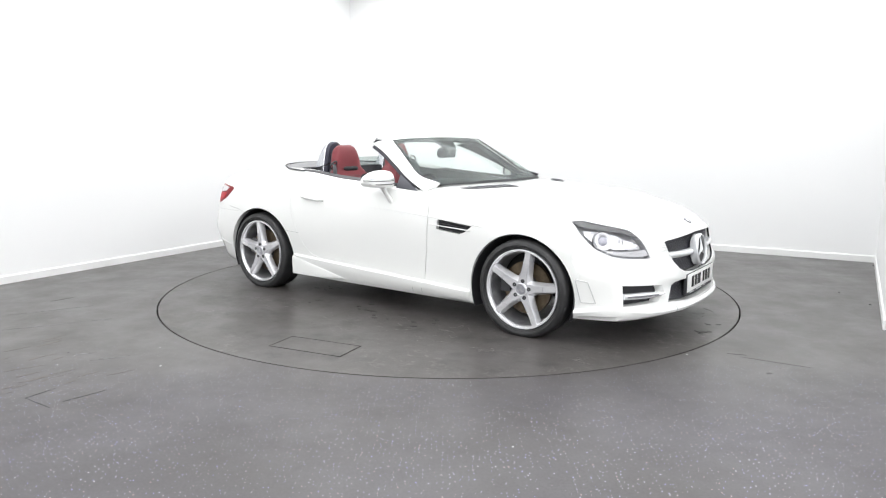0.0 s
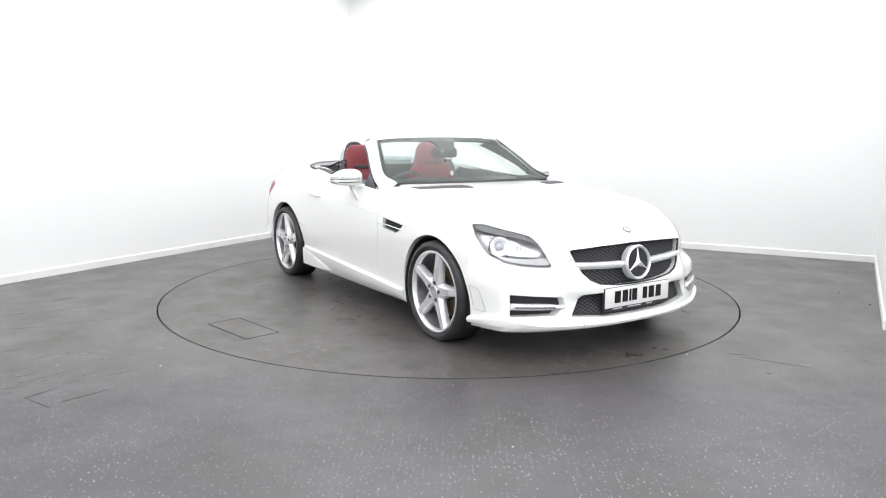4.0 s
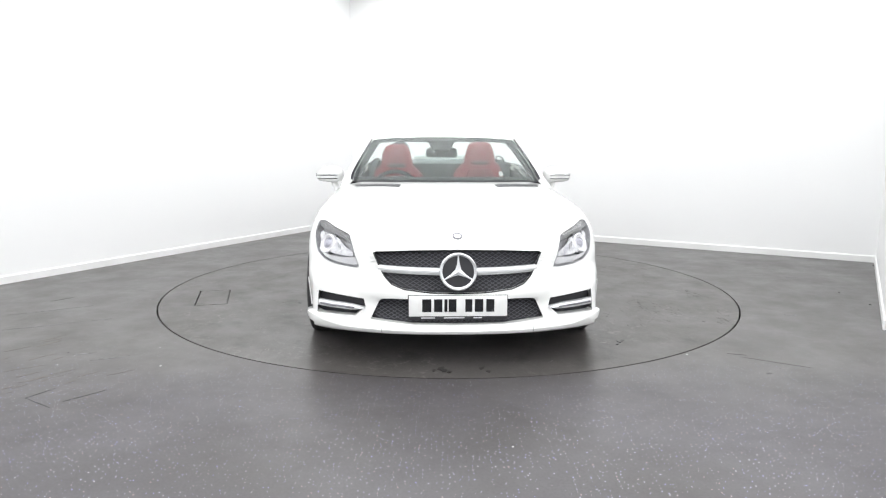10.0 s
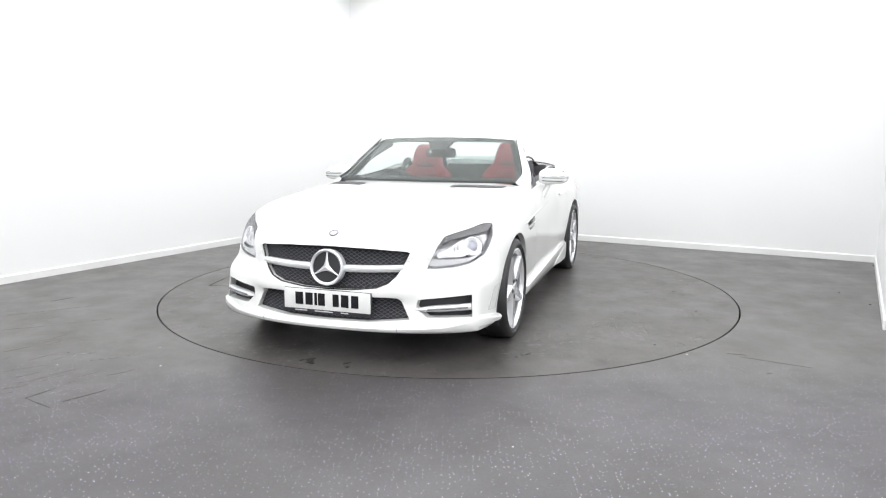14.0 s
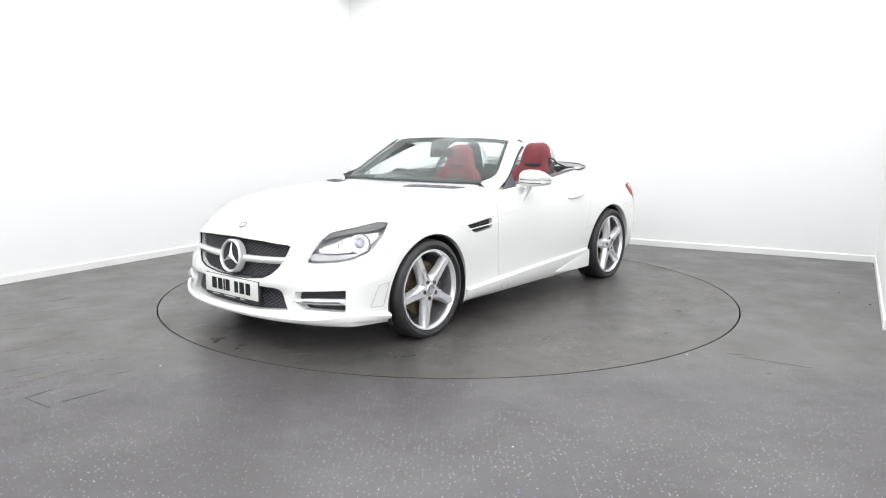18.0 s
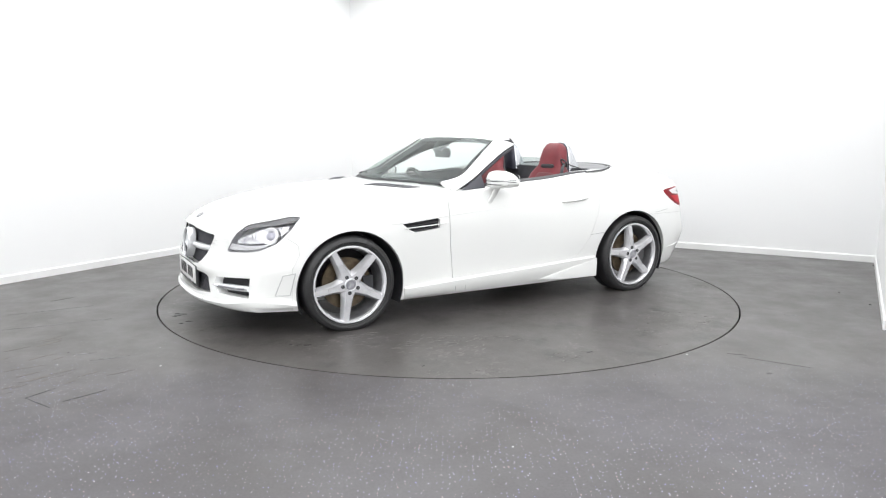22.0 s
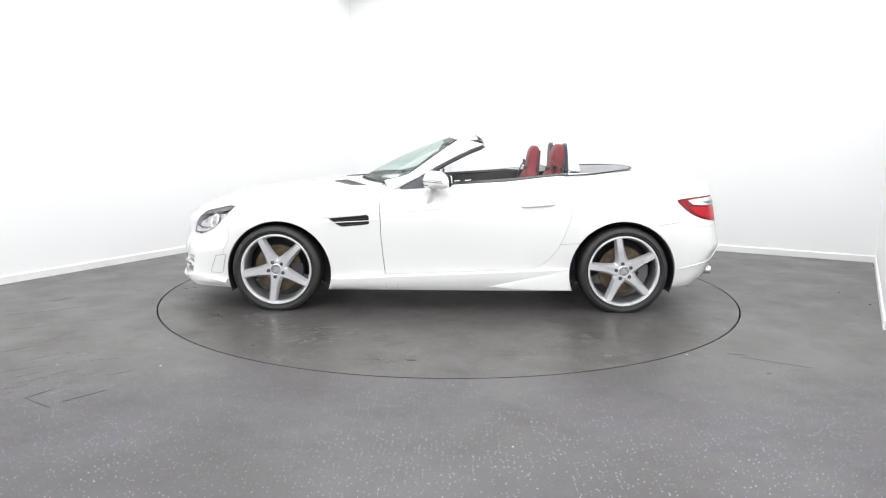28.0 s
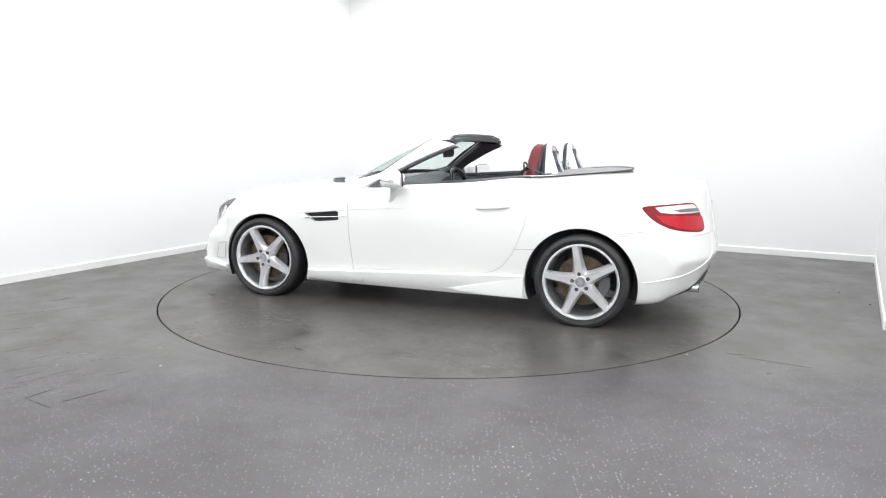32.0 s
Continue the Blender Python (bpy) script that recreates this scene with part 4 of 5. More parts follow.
# roll hoops
HOOPSILVER = shader("hoop_silver", (0.62, 0.63, 0.66), 0.2, 0.75)
HOOPNAVY = bumpy(mottle(shader("hoop_navy", (0.03, 0.03, 0.05), 0.45), 14, (0.024, 0.024, 0.040), (0.042, 0.042, 0.062)), 200, 0.2)
for s in (1, -1):
    cy = 0.366 * s
    arch = [(-0.112, 0.93), (-0.100, 1.02), (-0.082, 1.105), (-0.054, 1.150), (0.0, 1.166), (0.054, 1.150), (0.082, 1.105), (0.100, 1.02), (0.112, 0.93)]
    arch = [(p.x, p.y) for p in curve([(a, b, 0) for a, b in arch], 33)]
    inner_arch = [(a * 0.66, 0.93 + (b - 0.93) * 0.80) for a, b in arch]
    outer = []
    for (a, b), (c, d) in zip(arch, inner_arch):
        t = (b - 0.93) / 0.236
        xf, xb = -0.872, -0.985 + 0.085 * t
        outer.append([(xf, cy + a, b), (xf - 0.006, cy + a * 1.04, b + 0.004 * t), (xb, cy + a * 0.97, b - 0.012 * t), (xb + 0.004, cy + c, d), (xf - 0.002, cy + c, d)])
    bm = grid(outer, close_v=True)
    bm.verts.ensure_lookup_table()
    for ring in (bm.verts[:5], bm.verts[-5:]):
        bm.faces.new(ring)
    hoop = part("roll_hoop", bm, HOOPSILVER, car, "silver roll hoop with dark front trim", 40)
    part("hoop_panel", prism([(cy + a, b) for a, b in inner_arch], -0.925, -0.885, "x"), HOOPNAVY, hoop, "dark filler panel of the hoop")
    face = [[(-0.8715, cy + a, b), (-0.852, cy + a * 0.985, b - 0.001), (-0.843, cy + a * 0.90, b - 0.010), (-0.842, cy + a * 0.45, 0.94 + (b - 0.94) * 0.72), (-0.842, cy, 0.94 + (b - 0.94) * 0.45)] for a, b in arch]
    part("hoop_trim", shell(face, 0.004), HOOPNAVY, hoop, "dark padded front face of the roll hoop")


# ---- seats ----
def pad(sections, n=14):
    """A padded body through rounded-rectangle sections: (centre, half width along y, half depth, direction of depth)."""
    rows = []
    for c, hw, hd, d in sections:
        c, d = Vector(c), Vector(d).normalized()
        row = []
        for k in range(n * 2):
            a = 2 * math.pi * k / (n * 2)
            ca, sa = math.cos(a), math.sin(a)
            e = 0.45
            row.append(c + Vector((0, 1, 0)) * (hw * math.copysign(abs(ca) ** e, ca)) + d * (hd * math.copysign(abs(sa) ** e, sa)))
        rows.append(row)
    bm = grid(rows, close_v=True)
    bm.verts.ensure_lookup_table()
    k = n * 2
    for ring in (bm.verts[:k], bm.verts[-k:]):
        bm.faces.new(ring)
    bmesh.ops.recalc_face_normals(bm, faces=bm.faces)
    return bm


REDDARK = bumpy(mottle(shader("red_perforated", (0.11, 0.012, 0.018), 0.6), 8, (0.10, 0.010, 0.015), (0.135, 0.015, 0.022)), 300, 0.15)
PALELABEL = shader("label_white", (0.8, 0.8, 0.8), 0.5)


def seat(x, y, lean, rise=0.0):
    """A bucket seat with its headrest grown into the back; x is the headrest's place."""
    d = (1, 0, 0.25)
    lift = Matrix.Translation((0, 0, rise))

    def bx(z):
        return x + (1.16 - z) * lean
    back = part("seat", moved(pad([((bx(0.42), y, 0.42), 0.235, 0.06, d), ((bx(0.55), y, 0.55), 0.255, 0.075, d), ((bx(0.72), y, 0.72), 0.265, 0.075, d), ((bx(0.84), y, 0.84), 0.25, 0.065, d), ((bx(0.90), y, 0.90), 0.225, 0.058, d),
                             ((bx(0.94), y, 0.94), 0.185, 0.052, d), ((bx(0.975), y, 0.975), 0.145, 0.048, d), ((bx(1.04), y, 1.04), 0.134, 0.050, d), ((bx(1.10), y, 1.10), 0.119, 0.047, d),
                             ((bx(1.138), y, 1.138), 0.100, 0.036, d), ((bx(1.158), y, 1.158), 0.070, 0.018, d)]), lift), RED, car, "red leather bucket seat with integrated headrest", 60)
    for s in (1, -1):
        part("bolster", pad([((bx(0.46) + 0.07, y + s * 0.205, 0.46), 0.04, 0.055, d), ((bx(0.65) + 0.06, y + s * 0.21, 0.65), 0.045, 0.055, d), ((bx(0.82) + 0.035, y + s * 0.195, 0.82), 0.04, 0.042, d), ((bx(0.90) + 0.02, y + s * 0.165, 0.90), 0.03, 0.03, d)]), RED, back, smooth=60)
    part("cushion", pad([((bx(0.42) - 0.02, y, 0.40), 0.24, 0.07, (0, 0, 1)), ((bx(0.42) + 0.2, y, 0.41), 0.25, 0.075, (0, 0, 1)), ((bx(0.42) + 0.45, y, 0.43), 0.245, 0.07, (0, 0, 1)), ((bx(0.42) + 0.51, y, 0.42), 0.22, 0.04, (0, 0, 1))]), RED, back, smooth=60)
    slot = pad([((bx(0.975) + 0.0475, y, 0.958), 0.060, 0.006, (1, 0, 0)), ((bx(0.975) + 0.049, y, 0.968), 0.080, 0.008, (1, 0, 0)), ((bx(0.975) + 0.049, y, 0.982), 0.084, 0.008, (1, 0, 0)), ((bx(0.975) + 0.0465, y, 0.994), 0.066, 0.006, (1, 0, 0))], 8)
    insert = pad([((bx(0.50) + 0.066, y, 0.50), 0.135, 0.020, d), ((bx(0.70) + 0.068, y, 0.70), 0.142, 0.022, d), ((bx(0.85) + 0.058, y, 0.85), 0.128, 0.020, d), ((bx(0.915) + 0.047, y, 0.915), 0.108, 0.016, d), ((bx(0.935) + 0.040, y, 0.935), 0.085, 0.008, d)])
    part("seat_insert", moved(insert, lift), REDDARK, back, "darker perforated centre panel", 60)
    part("headrest_slot", moved(slot, lift), PLASTIC, back, "dark scarf vent below the headrest")
    part("seat_back_shell", moved(pad([((bx(0.45) - 0.06, y, 0.45), 0.22, 0.02, d), ((bx(0.8) - 0.058, y, 0.80), 0.235, 0.02, d), ((bx(0.95) - 0.046, y, 0.95), 0.15, 0.015, d), ((bx(1.12) - 0.038, y, 1.12), 0.095, 0.012, d)]), lift), DARK, back, "dark seat back shell", 60)
    s = 1 if y > 0 else -1
    belt = [(x - 0.12, y + s * 0.22, 0.95), (x + 0.0, y + s * 0.205, 0.985), (x + 0.06, y + s * 0.185, 1.0), (x + 0.11, y + s * 0.21, 0.92), (x + 0.15, y + s * 0.27, 0.70)]
    part("seat_belt", tube(curve(belt, 14), 0.022, 6, 0.12), DARK, back, "dark grey seat belt")
    loop = [(x + 0.066 + 0.01 * math.sin(t), y + s * (0.184 + 0.034 * math.cos(t)), 1.01 + rise + 0.024 * math.sin(t) - 0.012 * math.cos(t)) for t in np.linspace(0, 2 * math.pi, 17)[:-1]]
    part("belt_guide", tube(loop, 0.0065, 8, closed=True), PLASTIC, back, "dark belt guide loop")
    if y > 0:
        part("belt_label", moved(box(-0.002, 0.002, -0.016, 0.016, -0.022, 0.022, 0.001), Matrix.Translation((-0.690, 0.545, 0.880)) @ Matrix.Rotation(radians(18), 4, "X")), PALELABEL, back, "small white belt label", 0)
    part("guide_arm", tube([(x + 0.05, y + s * 0.155, 1.0 + rise), (x + 0.03, y + s * 0.11, 0.985 + rise)], 0.009, 8), PLASTIC, back)
    return back


seat(-0.822, 0.36, 0.19)
seat(-0.728, -0.392, 0.16, -0.022)

# ---- dashboard, wheel, console, rear-view mirror ----
dash_rows = []
for y in np.linspace(-0.69, 0.69, 30):
    hump = 0.05 * math.exp(-((y + 0.37) / 0.17) ** 2)
    sx = -0.25 * (abs(y) / 0.7) ** 2.4
    dash_rows.append([(0.60 + sx, y, 0.872), (0.48 + sx, y, 0.880), (0.34 + sx * 0.5, y, 0.882 + hump * 0.6), (0.22, y, 0.862 + hump), (0.16, y, 0.835 + hump * 0.8), (0.145, y, 0.78), (0.17, y, 0.66), (0.24, y, 0.50), (0.36, y, 0.45)])
part("dashboard", shell(dash_rows, 0.01), DARK, car, "dark grey dashboard with hooded dials")
for vy in (-0.60, -0.10, 0.10, 0.60):
    vent = lathe([(0.001, 0.0), (0.030, 0.0), (0.042, -0.006), (0.044, -0.03), (0.001, -0.03)], 28, "x", (0.142, vy, 0.775))
    part("air_vent", moved(vent, Matrix.Rotation(0, 4, "Z")), SILVER, car, "round silver air vent")
part("centre_console", box(-0.62, 0.20, -0.13, 0.09, 0.25, 0.55, 0.03, 3), DARK, car, "dark centre console")
part("gear_knob", lathe([(0.001, 0.0), (0.018, 0.0), (0.014, 0.05), (0.026, 0.075), (0.026, 0.10), (0.001, 0.112)], 20, "z", (0.0, -0.02, 0.55)), CHROME, car)


def steering_wheel():
    m = Matrix.Translation((0.05, -0.385, 0.775)) @ Matrix.Rotation(radians(22), 4, "Y")
    ring = [(0, 0.178 * math.cos(a), 0.178 * math.sin(a)) for a in np.linspace(0, 2 * math.pi, 41)[:-1]]
    w = part("steering_wheel", moved(tube(ring, 0.0165, 10, closed=True), m), GLOSSBLACK, car, "black leather steering wheel with silver spokes")
    part("airbag_cover", moved(lathe([(0.001, -0.03), (0.055, -0.028), (0.068, -0.012), (0.068, 0.03), (0.001, 0.03)], 24, "x"), m), DARK, w)
    for a in (12, 168, 270):
        c, s = math.cos(radians(a)), math.sin(radians(a))
        part("spoke", moved(tube([(0, 0.05 * c, 0.05 * s), (0, 0.168 * c, 0.168 * s)], 0.018, 8, 0.4), m), SILVER, w, "silver steering wheel spoke")
    part("column", moved(tube([(0.03, 0, 0), (0.22, 0, 0.0)], 0.035, 12), m), PLASTIC, w)


steering_wheel()
rv = part("rear_view_mirror", pad([((0.03, -0.138, 1.083), 0.004, 0.018, (0, 0, 1)), ((0.035, -0.122, 1.083), 0.01, 0.036, (0, 0, 1)), ((0.035, -0.02, 1.087), 0.012, 0.040, (0, 0, 1)), ((0.035, 0.085, 1.085), 0.01, 0.038, (0, 0, 1)), ((0.03, 0.104, 1.085), 0.004, 0.018, (0, 0, 1))]), PLASTIC, car, "black rear-view mirror under the header", 60)
part("mirror_stem", tube([(0.04, -0.02, 1.10), (0.01, -0.02, 1.15), (0.0, -0.02, 1.19)], 0.014, 10), PLASTIC, rv)
part("sensor_housing", pad([((0.085, -0.02, 1.102), 0.062, 0.012, (0.6, 0, 0.8)), ((0.055, -0.02, 1.135), 0.080, 0.016, (0.6, 0, 0.8)), ((0.015, -0.02, 1.168), 0.105, 0.016, (0.6, 0, 0.8)), ((-0.01, -0.02, 1.190), 0.15, 0.014, (0.6, 0, 0.8))]), PLASTIC, rv, "black sensor housing behind the glass", 60)
part("sensor_dot", lathe([(0.001, 0.0), (0.010, 0.0), (0.011, 0.004), (0.001, 0.005)], 18, "x", (0.100, -0.081, 1.092)), PALELABEL, rv, "small round white sensor")
for vy, vw in ((-0.30, 0.15), (0.28, 0.15)):
    part("sun_visor", box(-0.10, 0.0, vy - vw, vy + vw, 1.168, 1.18, 0.005), DARK, car, "folded dark sun visor")

# ---- door mirrors ----
MIRROR = shader("mirror_silver", (0.85, 0.86, 0.88), 0.03, 1.0)
MIRROR_CUTS = ((0.792, 0.080, 0.125, 0.885, 0.940), (0.802, 0.070, 0.155, 0.870, 0.958), (0.83, 0.060, 0.172, 0.862, 0.974), (0.87, 0.040, 0.180, 0.860, 0.981), (0.91, 0.020, 0.180, 0.860, 0.977),
               (0.945, 0.004, 0.172, 0.862, 0.964), (0.975, 0.001, 0.156, 0.868, 0.946), (0.995, 0.008, 0.125, 0.880, 0.926), (1.003, 0.04, 0.09, 0.893, 0.912))


def mirror_shell(s):
    """A domed mirror cap with a flat foot, built up from the car outwards."""
    rows = []
    for y, x0, x1, z0, z1 in MIRROR_CUTS:
        cx, cz, hx = (x0 + x1) / 2, z0 + (z1 - z0) * 0.36, (x1 - x0) / 2
        row = []
        for k in range(32):
            a = 2 * math.pi * k / 32
            c, w = math.cos(a), math.sin(a)
            ex = 0.42 if c < 0 else 0.72
            row.append((cx + hx * math.copysign(abs(c) ** ex, c), s * y, cz + ((z1 - cz) * w ** 0.8 if w > 0 else -(cz - z0) * (-w) ** 0.4)))
        rows.append(row)
    bm = grid(rows, close_v=True)
    bm.verts.ensure_lookup_table()
    for ring in (bm.verts[:32], bm.verts[-32:]):
        bm.faces.new(ring)
    return bm


for s in (1, -1):
    dm = part("door_mirror", mirror_shell(s), PAINT, car, "white door mirror with indicator strip", 50)
    mg = pad([((0.004, 0, 0), 0.085, 0.044, (0, 0, 1)), ((-0.006, 0, 0), 0.083, 0.042, (0, 0, 1))])
    part("mirror_glass", moved(mg, Matrix.Translation((0.020, s * 0.886, 0.914)) @ Matrix.Rotation(radians(25 * s), 4, "Z") @ Matrix.Rotation(radians(4), 4, "Y")), MIRROR, dm, "mirror glass")
    back = pad([((0.006, 0, 0), 0.0885, 0.0468, (0, 0, 1)), ((-0.002, 0, 0), 0.0865, 0.0448, (0, 0, 1))])
    part("mirror_frame", moved(back, Matrix.Translation((0.026, s * 0.886, 0.914)) @ Matrix.Rotation(radians(25 * s), 4, "Z")), PLASTIC, dm, "dark frame round the mirror glass")
    part("mirror_foot", tube(curve([(0.152, s * 0.806, 0.738), (0.138, s * 0.826, 0.768), (0.118, s * 0.846, 0.815), (0.100, s * 0.866, 0.868)], 10), 0.022, 12, 0.7, radii=[0.034, 0.031, 0.027, 0.0245, 0.023, 0.023, 0.024, 0.026, 0.028, 0.030]), PAINT, dm)
    part("gap_line", tube([(0.176, s * 0.83, 0.889), (0.183, s * 0.87, 0.888), (0.183, s * 0.91, 0.888), (0.175, s * 0.945, 0.888), (0.158, s * 0.975, 0.888), (0.10, s * 0.998, 0.889)], 0.0028, 6), SEAM, dm)
    for k, zz in enumerate((0.924, 0.911)):
        strip = []
        for y, x0, x1, z0, z1 in MIRROR_CUTS[2:8]:
            cz = z0 + (z1 - z0) * 0.36
            w = min(0.98, max(0.0, (zz - cz) / (z1 - cz)) ** 1.25)
            strip.append(((x0 + x1) / 2 + (x1 - x0) / 2 * (1 - w * w) ** 0.36 + 0.001, s * y, zz))
        strip += [(0.085, s * 1.004, zz - 0.004), (0.045, s * 1.003, zz - 0.006)]
        part("indicator_strip", tube(curve(strip, 26), 0.0032 if k else 0.0055, 8, 0.7), PLASTIC if k else CHROME, dm, "dark indicator lens strip" if k else "bright indicator strip")

# ---- lamps ----
GAPGREY = shader("gap_grey", (0.38, 0.38, 0.38), 0.7)
HOUSING = mottle(shader("lamp_housing", (0.46, 0.46, 0.48), 0.32, 0.3), 60, (0.34, 0.34, 0.36), (0.60, 0.60, 0.63))
BROW = bumpy(shader("lamp_brow", (0.12, 0.12, 0.127), 0.4), 90, 0.15)
RINGBRIGHT = shader("lamp_ring", (0.88, 0.88, 0.91), 0.22, 0.35)
REFLECT = bumpy(mottle(shader("lamp_reflector", (0.8, 0.8, 0.82), 0.25, 0.4), 40, (0.5, 0.5, 0.54), (0.9, 0.9, 0.92)), 45, 0.4, 0.005)
PALE = shader("lamp_pale", (0.66, 0.66, 0.68), 0.4)
for s in (1, -1):
    n = Vector((HEAD_N[0], s * HEAD_N[1], HEAD_N[2])).normalized()
    out = mir(HEADLAMP, s)
    lamp_part = part("headlamp", patch(out, n, -0.055, 0.004, grow=-0.01), HOUSING, car, "clear headlamp with projector and dark brow")
    # rim wall of the pocket
    ring = resample(out, 60)
    rows = []
    for d in (0.001, -0.052):
        rows.append([skin(p, n)[0] + n * d for p in ring])
    rows = [[p + (sum(r, Vector()) / 60 - p) * 0.012 for p in r] for r in rows]
    part("lamp_rim", shell(rows, 0.002, close_v=True), HOUSING, lamp_part, "grey rim of the headlamp")
    part("brow", ribbon(mir([(1.512, 0.785, 0.724), (1.555, 0.745, 0.727), (1.645, 0.685, 0.702), (1.71, 0.634, 0.690), (1.768, 0.590, 0.676), (1.815, 0.580, 0.640)], s), mir([(1.520, 0.796, 0.712), (1.568, 0.780, 0.693), (1.633, 0.737, 0.676), (1.707, 0.675, 0.664), (1.77, 0.617, 0.648), (1.824, 0.580, 0.628)], s), n, -0.006), BROW, lamp_part, "dark brow inside the lamp")
    part("light_guide", ribbon(mir([(1.876, 0.543, 0.560), (1.816, 0.640, 0.553), (1.751, 0.713, 0.556), (1.703, 0.755, 0.567), (1.662, 0.782, 0.587)], s), mir([(1.884, 0.535, 0.524), (1.862, 0.580, 0.520), (1.795, 0.668, 0.526), (1.735, 0.735, 0.543), (1.670, 0.782, 0.578)], s), n, -0.007), PALE, lamp_part, "pale strip along the lamp's foot")
    wedge = part("reflector", ribbon(mir([(1.852, 0.580, 0.588), (1.790, 0.636, 0.618), (1.725, 0.672, 0.648), (1.659, 0.719, 0.662), (1.585, 0.784, 0.674)], s), mir([(1.856, 0.588, 0.566), (1.790, 0.672, 0.568), (1.735, 0.727, 0.576), (1.665, 0.775, 0.602), (1.597, 0.793, 0.650)], s), n, -0.022), REFLECT, lamp_part, "bright pointed reflector")
    basis = n.to_track_quat("Z", "Y").to_matrix().to_4x4()
    for fx, fy, fz, fl in ((1.775, 0.655, 0.598, 0.045), (1.758, 0.668, 0.606, 0.05), (1.625, 0.757, 0.655, 0.03)):
        q = skin((fx, s * fy, fz), n)[0] - n * 0.020
        part("reflector_fin", tube([q - Vector((0, 0, fl / 2)), q + Vector((0, 0, fl / 2))], 0.0028, 6), HOUSING, wedge)
    at = Matrix.Translation(skin((1.690, s * 0.735, 0.614), n)[0] - n * 0.024) @ basis
    part("projector_ring", moved(lathe([(0.031, -0.004), (0.036, 0.006), (0.050, 0.012), (0.055, 0.009), (0.057, 0.0), (0.050, -0.012)], 40, "z"), at), RINGBRIGHT, lamp_part, "bright chrome projector ring")
    part("projector", moved(lathe([(0.001, 0.013), (0.012, 0.0115), (0.022, 0.007), (0.029, 0.000), (0.033, -0.006), (0.001, -0.010)], 36, "z"), at), shader("projector_glass", (0.42, 0.42, 0.48), 0.08, 0.3), lamp_part, "round projector lens")
    part("inner_bezel", moved(lathe([(0.058, -0.012), (0.060, 0.001), (0.064, 0.000), (0.066, -0.014)], 40, "z"), at), BROW, lamp_part, "dark bezel round the projector")
    lens = part("lens", patch(out, n, 0.001, 0.003, 60, 6), LENS, lamp_part, "clear headlamp lens")
    lens.visible_shadow = False

    n = Vector((TAIL_N[0], s * TAIL_N[1], TAIL_N[2])).normalized()
    tl = part("tail_lamp", patch(mir(TAILLAMP, s), n, 0.001, 0.02, 60, 6, grow=-0.012), LAMPRED, car, "red tail lamp with clear band")
    part("clear_band", patch(mir([(-1.654, 0.816, 0.781), (-1.70, 0.79, 0.788), (-1.78, 0.735, 0.796), (-1.864, 0.650, 0.799), (-1.900, 0.605, 0.772), (-1.925, 0.580, 0.745), (-1.86, 0.68, 0.743), (-1.756, 0.797, 0.745), (-1.69, 0.822, 0.752)], s), n, 0.003, 0.004, 48, 5), shader("tail_clear", (0.72, 0.70, 0.71), 0.25, 0.0, Specular_IOR_Level=0.3), tl, "clear band across the tail lamp")
    part("indicator", patch(mir([(-1.754, 0.785, 0.768), (-1.83, 0.705, 0.773), (-1.902, 0.606, 0.772), (-1.917, 0.588, 0.751), (-1.86, 0.68, 0.752), (-1.793, 0.772, 0.755)], s), n, 0.0055, 0.004, 48, 5), shader("tail_grey", (0.17, 0.165, 0.175), 0.3), tl, "grey indicator strip")
    part("lower_lens", patch(mir([(-1.665, 0.832, 0.735), (-1.73, 0.815, 0.734), (-1.80, 0.765, 0.731), (-1.87, 0.675, 0.728), (-1.940, 0.565, 0.718), (-1.962, 0.560, 0.640), (-1.90, 0.68, 0.634), (-1.80, 0.800, 0.655), (-1.71, 0.836, 0.690)], s), n, 0.003, 0.004, 48, 5), shader("tail_bright_red", (0.50, 0.010, 0.022), 0.35, Specular_IOR_Level=0.25), tl, "brighter red lower lens")

# ---- nose: grilles, badge, plate ----
def across(outline):
    return [nose_at(y, z) for y, z in outline]


def diamonds(outline, lift, pitch, r):
    """Crossed bars on the nose within an outline."""
    ys, zs = [p[0] for p in outline], [p[1] for p in outline]

    def inside(y, z):
        c = False
        for (y0, z0), (y1, z1) in zip(outline, outline[1:] + outline[:1]):
            if (z0 > z) != (z1 > z) and y < (y1 - y0) * (z - z0) / (z1 - z0) + y0:
                c = not c
        return c
    bms = []
    for d in (1, -1):
        k = -80
        while k < 80:
            run = []
            for t in np.linspace(min(zs), max(zs), 15):
                y = k * pitch + d * (t - min(zs)) * 1.7
                if inside(y, t):
                    run.append(nose_at(y, t) + Vector((lift, 0, 0)))
            if len(run) > 1:
                bms.append(tube(run, r, 4))
            k += 1
    return join(*bms)


LEDGREY = shader("led_grey", (0.16, 0.16, 0.175), 0.25, 0.4)
MESHGREY = shader("mesh_grey", (0.095, 0.095, 0.11), 0.4, 0.2)
CLOTHBLACK = shader("grille_black", (0.022, 0.022, 0.026), 0.6)
g_out = offset(mirrored(GRILLE), 0.004)
grille = part("grille", patch(across(g_out), (1, 0, 0), -0.045, 0.01, 80, 6), CLOTHBLACK, car, "black diamond grille with silver bar")
part("grille_mesh", diamonds(offset(mirrored(GRILLE), -0.003), -0.034, 0.034, 0.0019), MESHGREY, grille, "dark diamond mesh")
part("grille_lip", tube([nose_at(y, z) + Vector((-0.012, 0, 0)) for y, z in [(p.x, p.y) for p in resample([(y, z, 0) for y, z in mirrored(GRILLE)], 90)]], 0.006, 6, closed=True), GLOSSBLACK, grille)
bar_rows = []
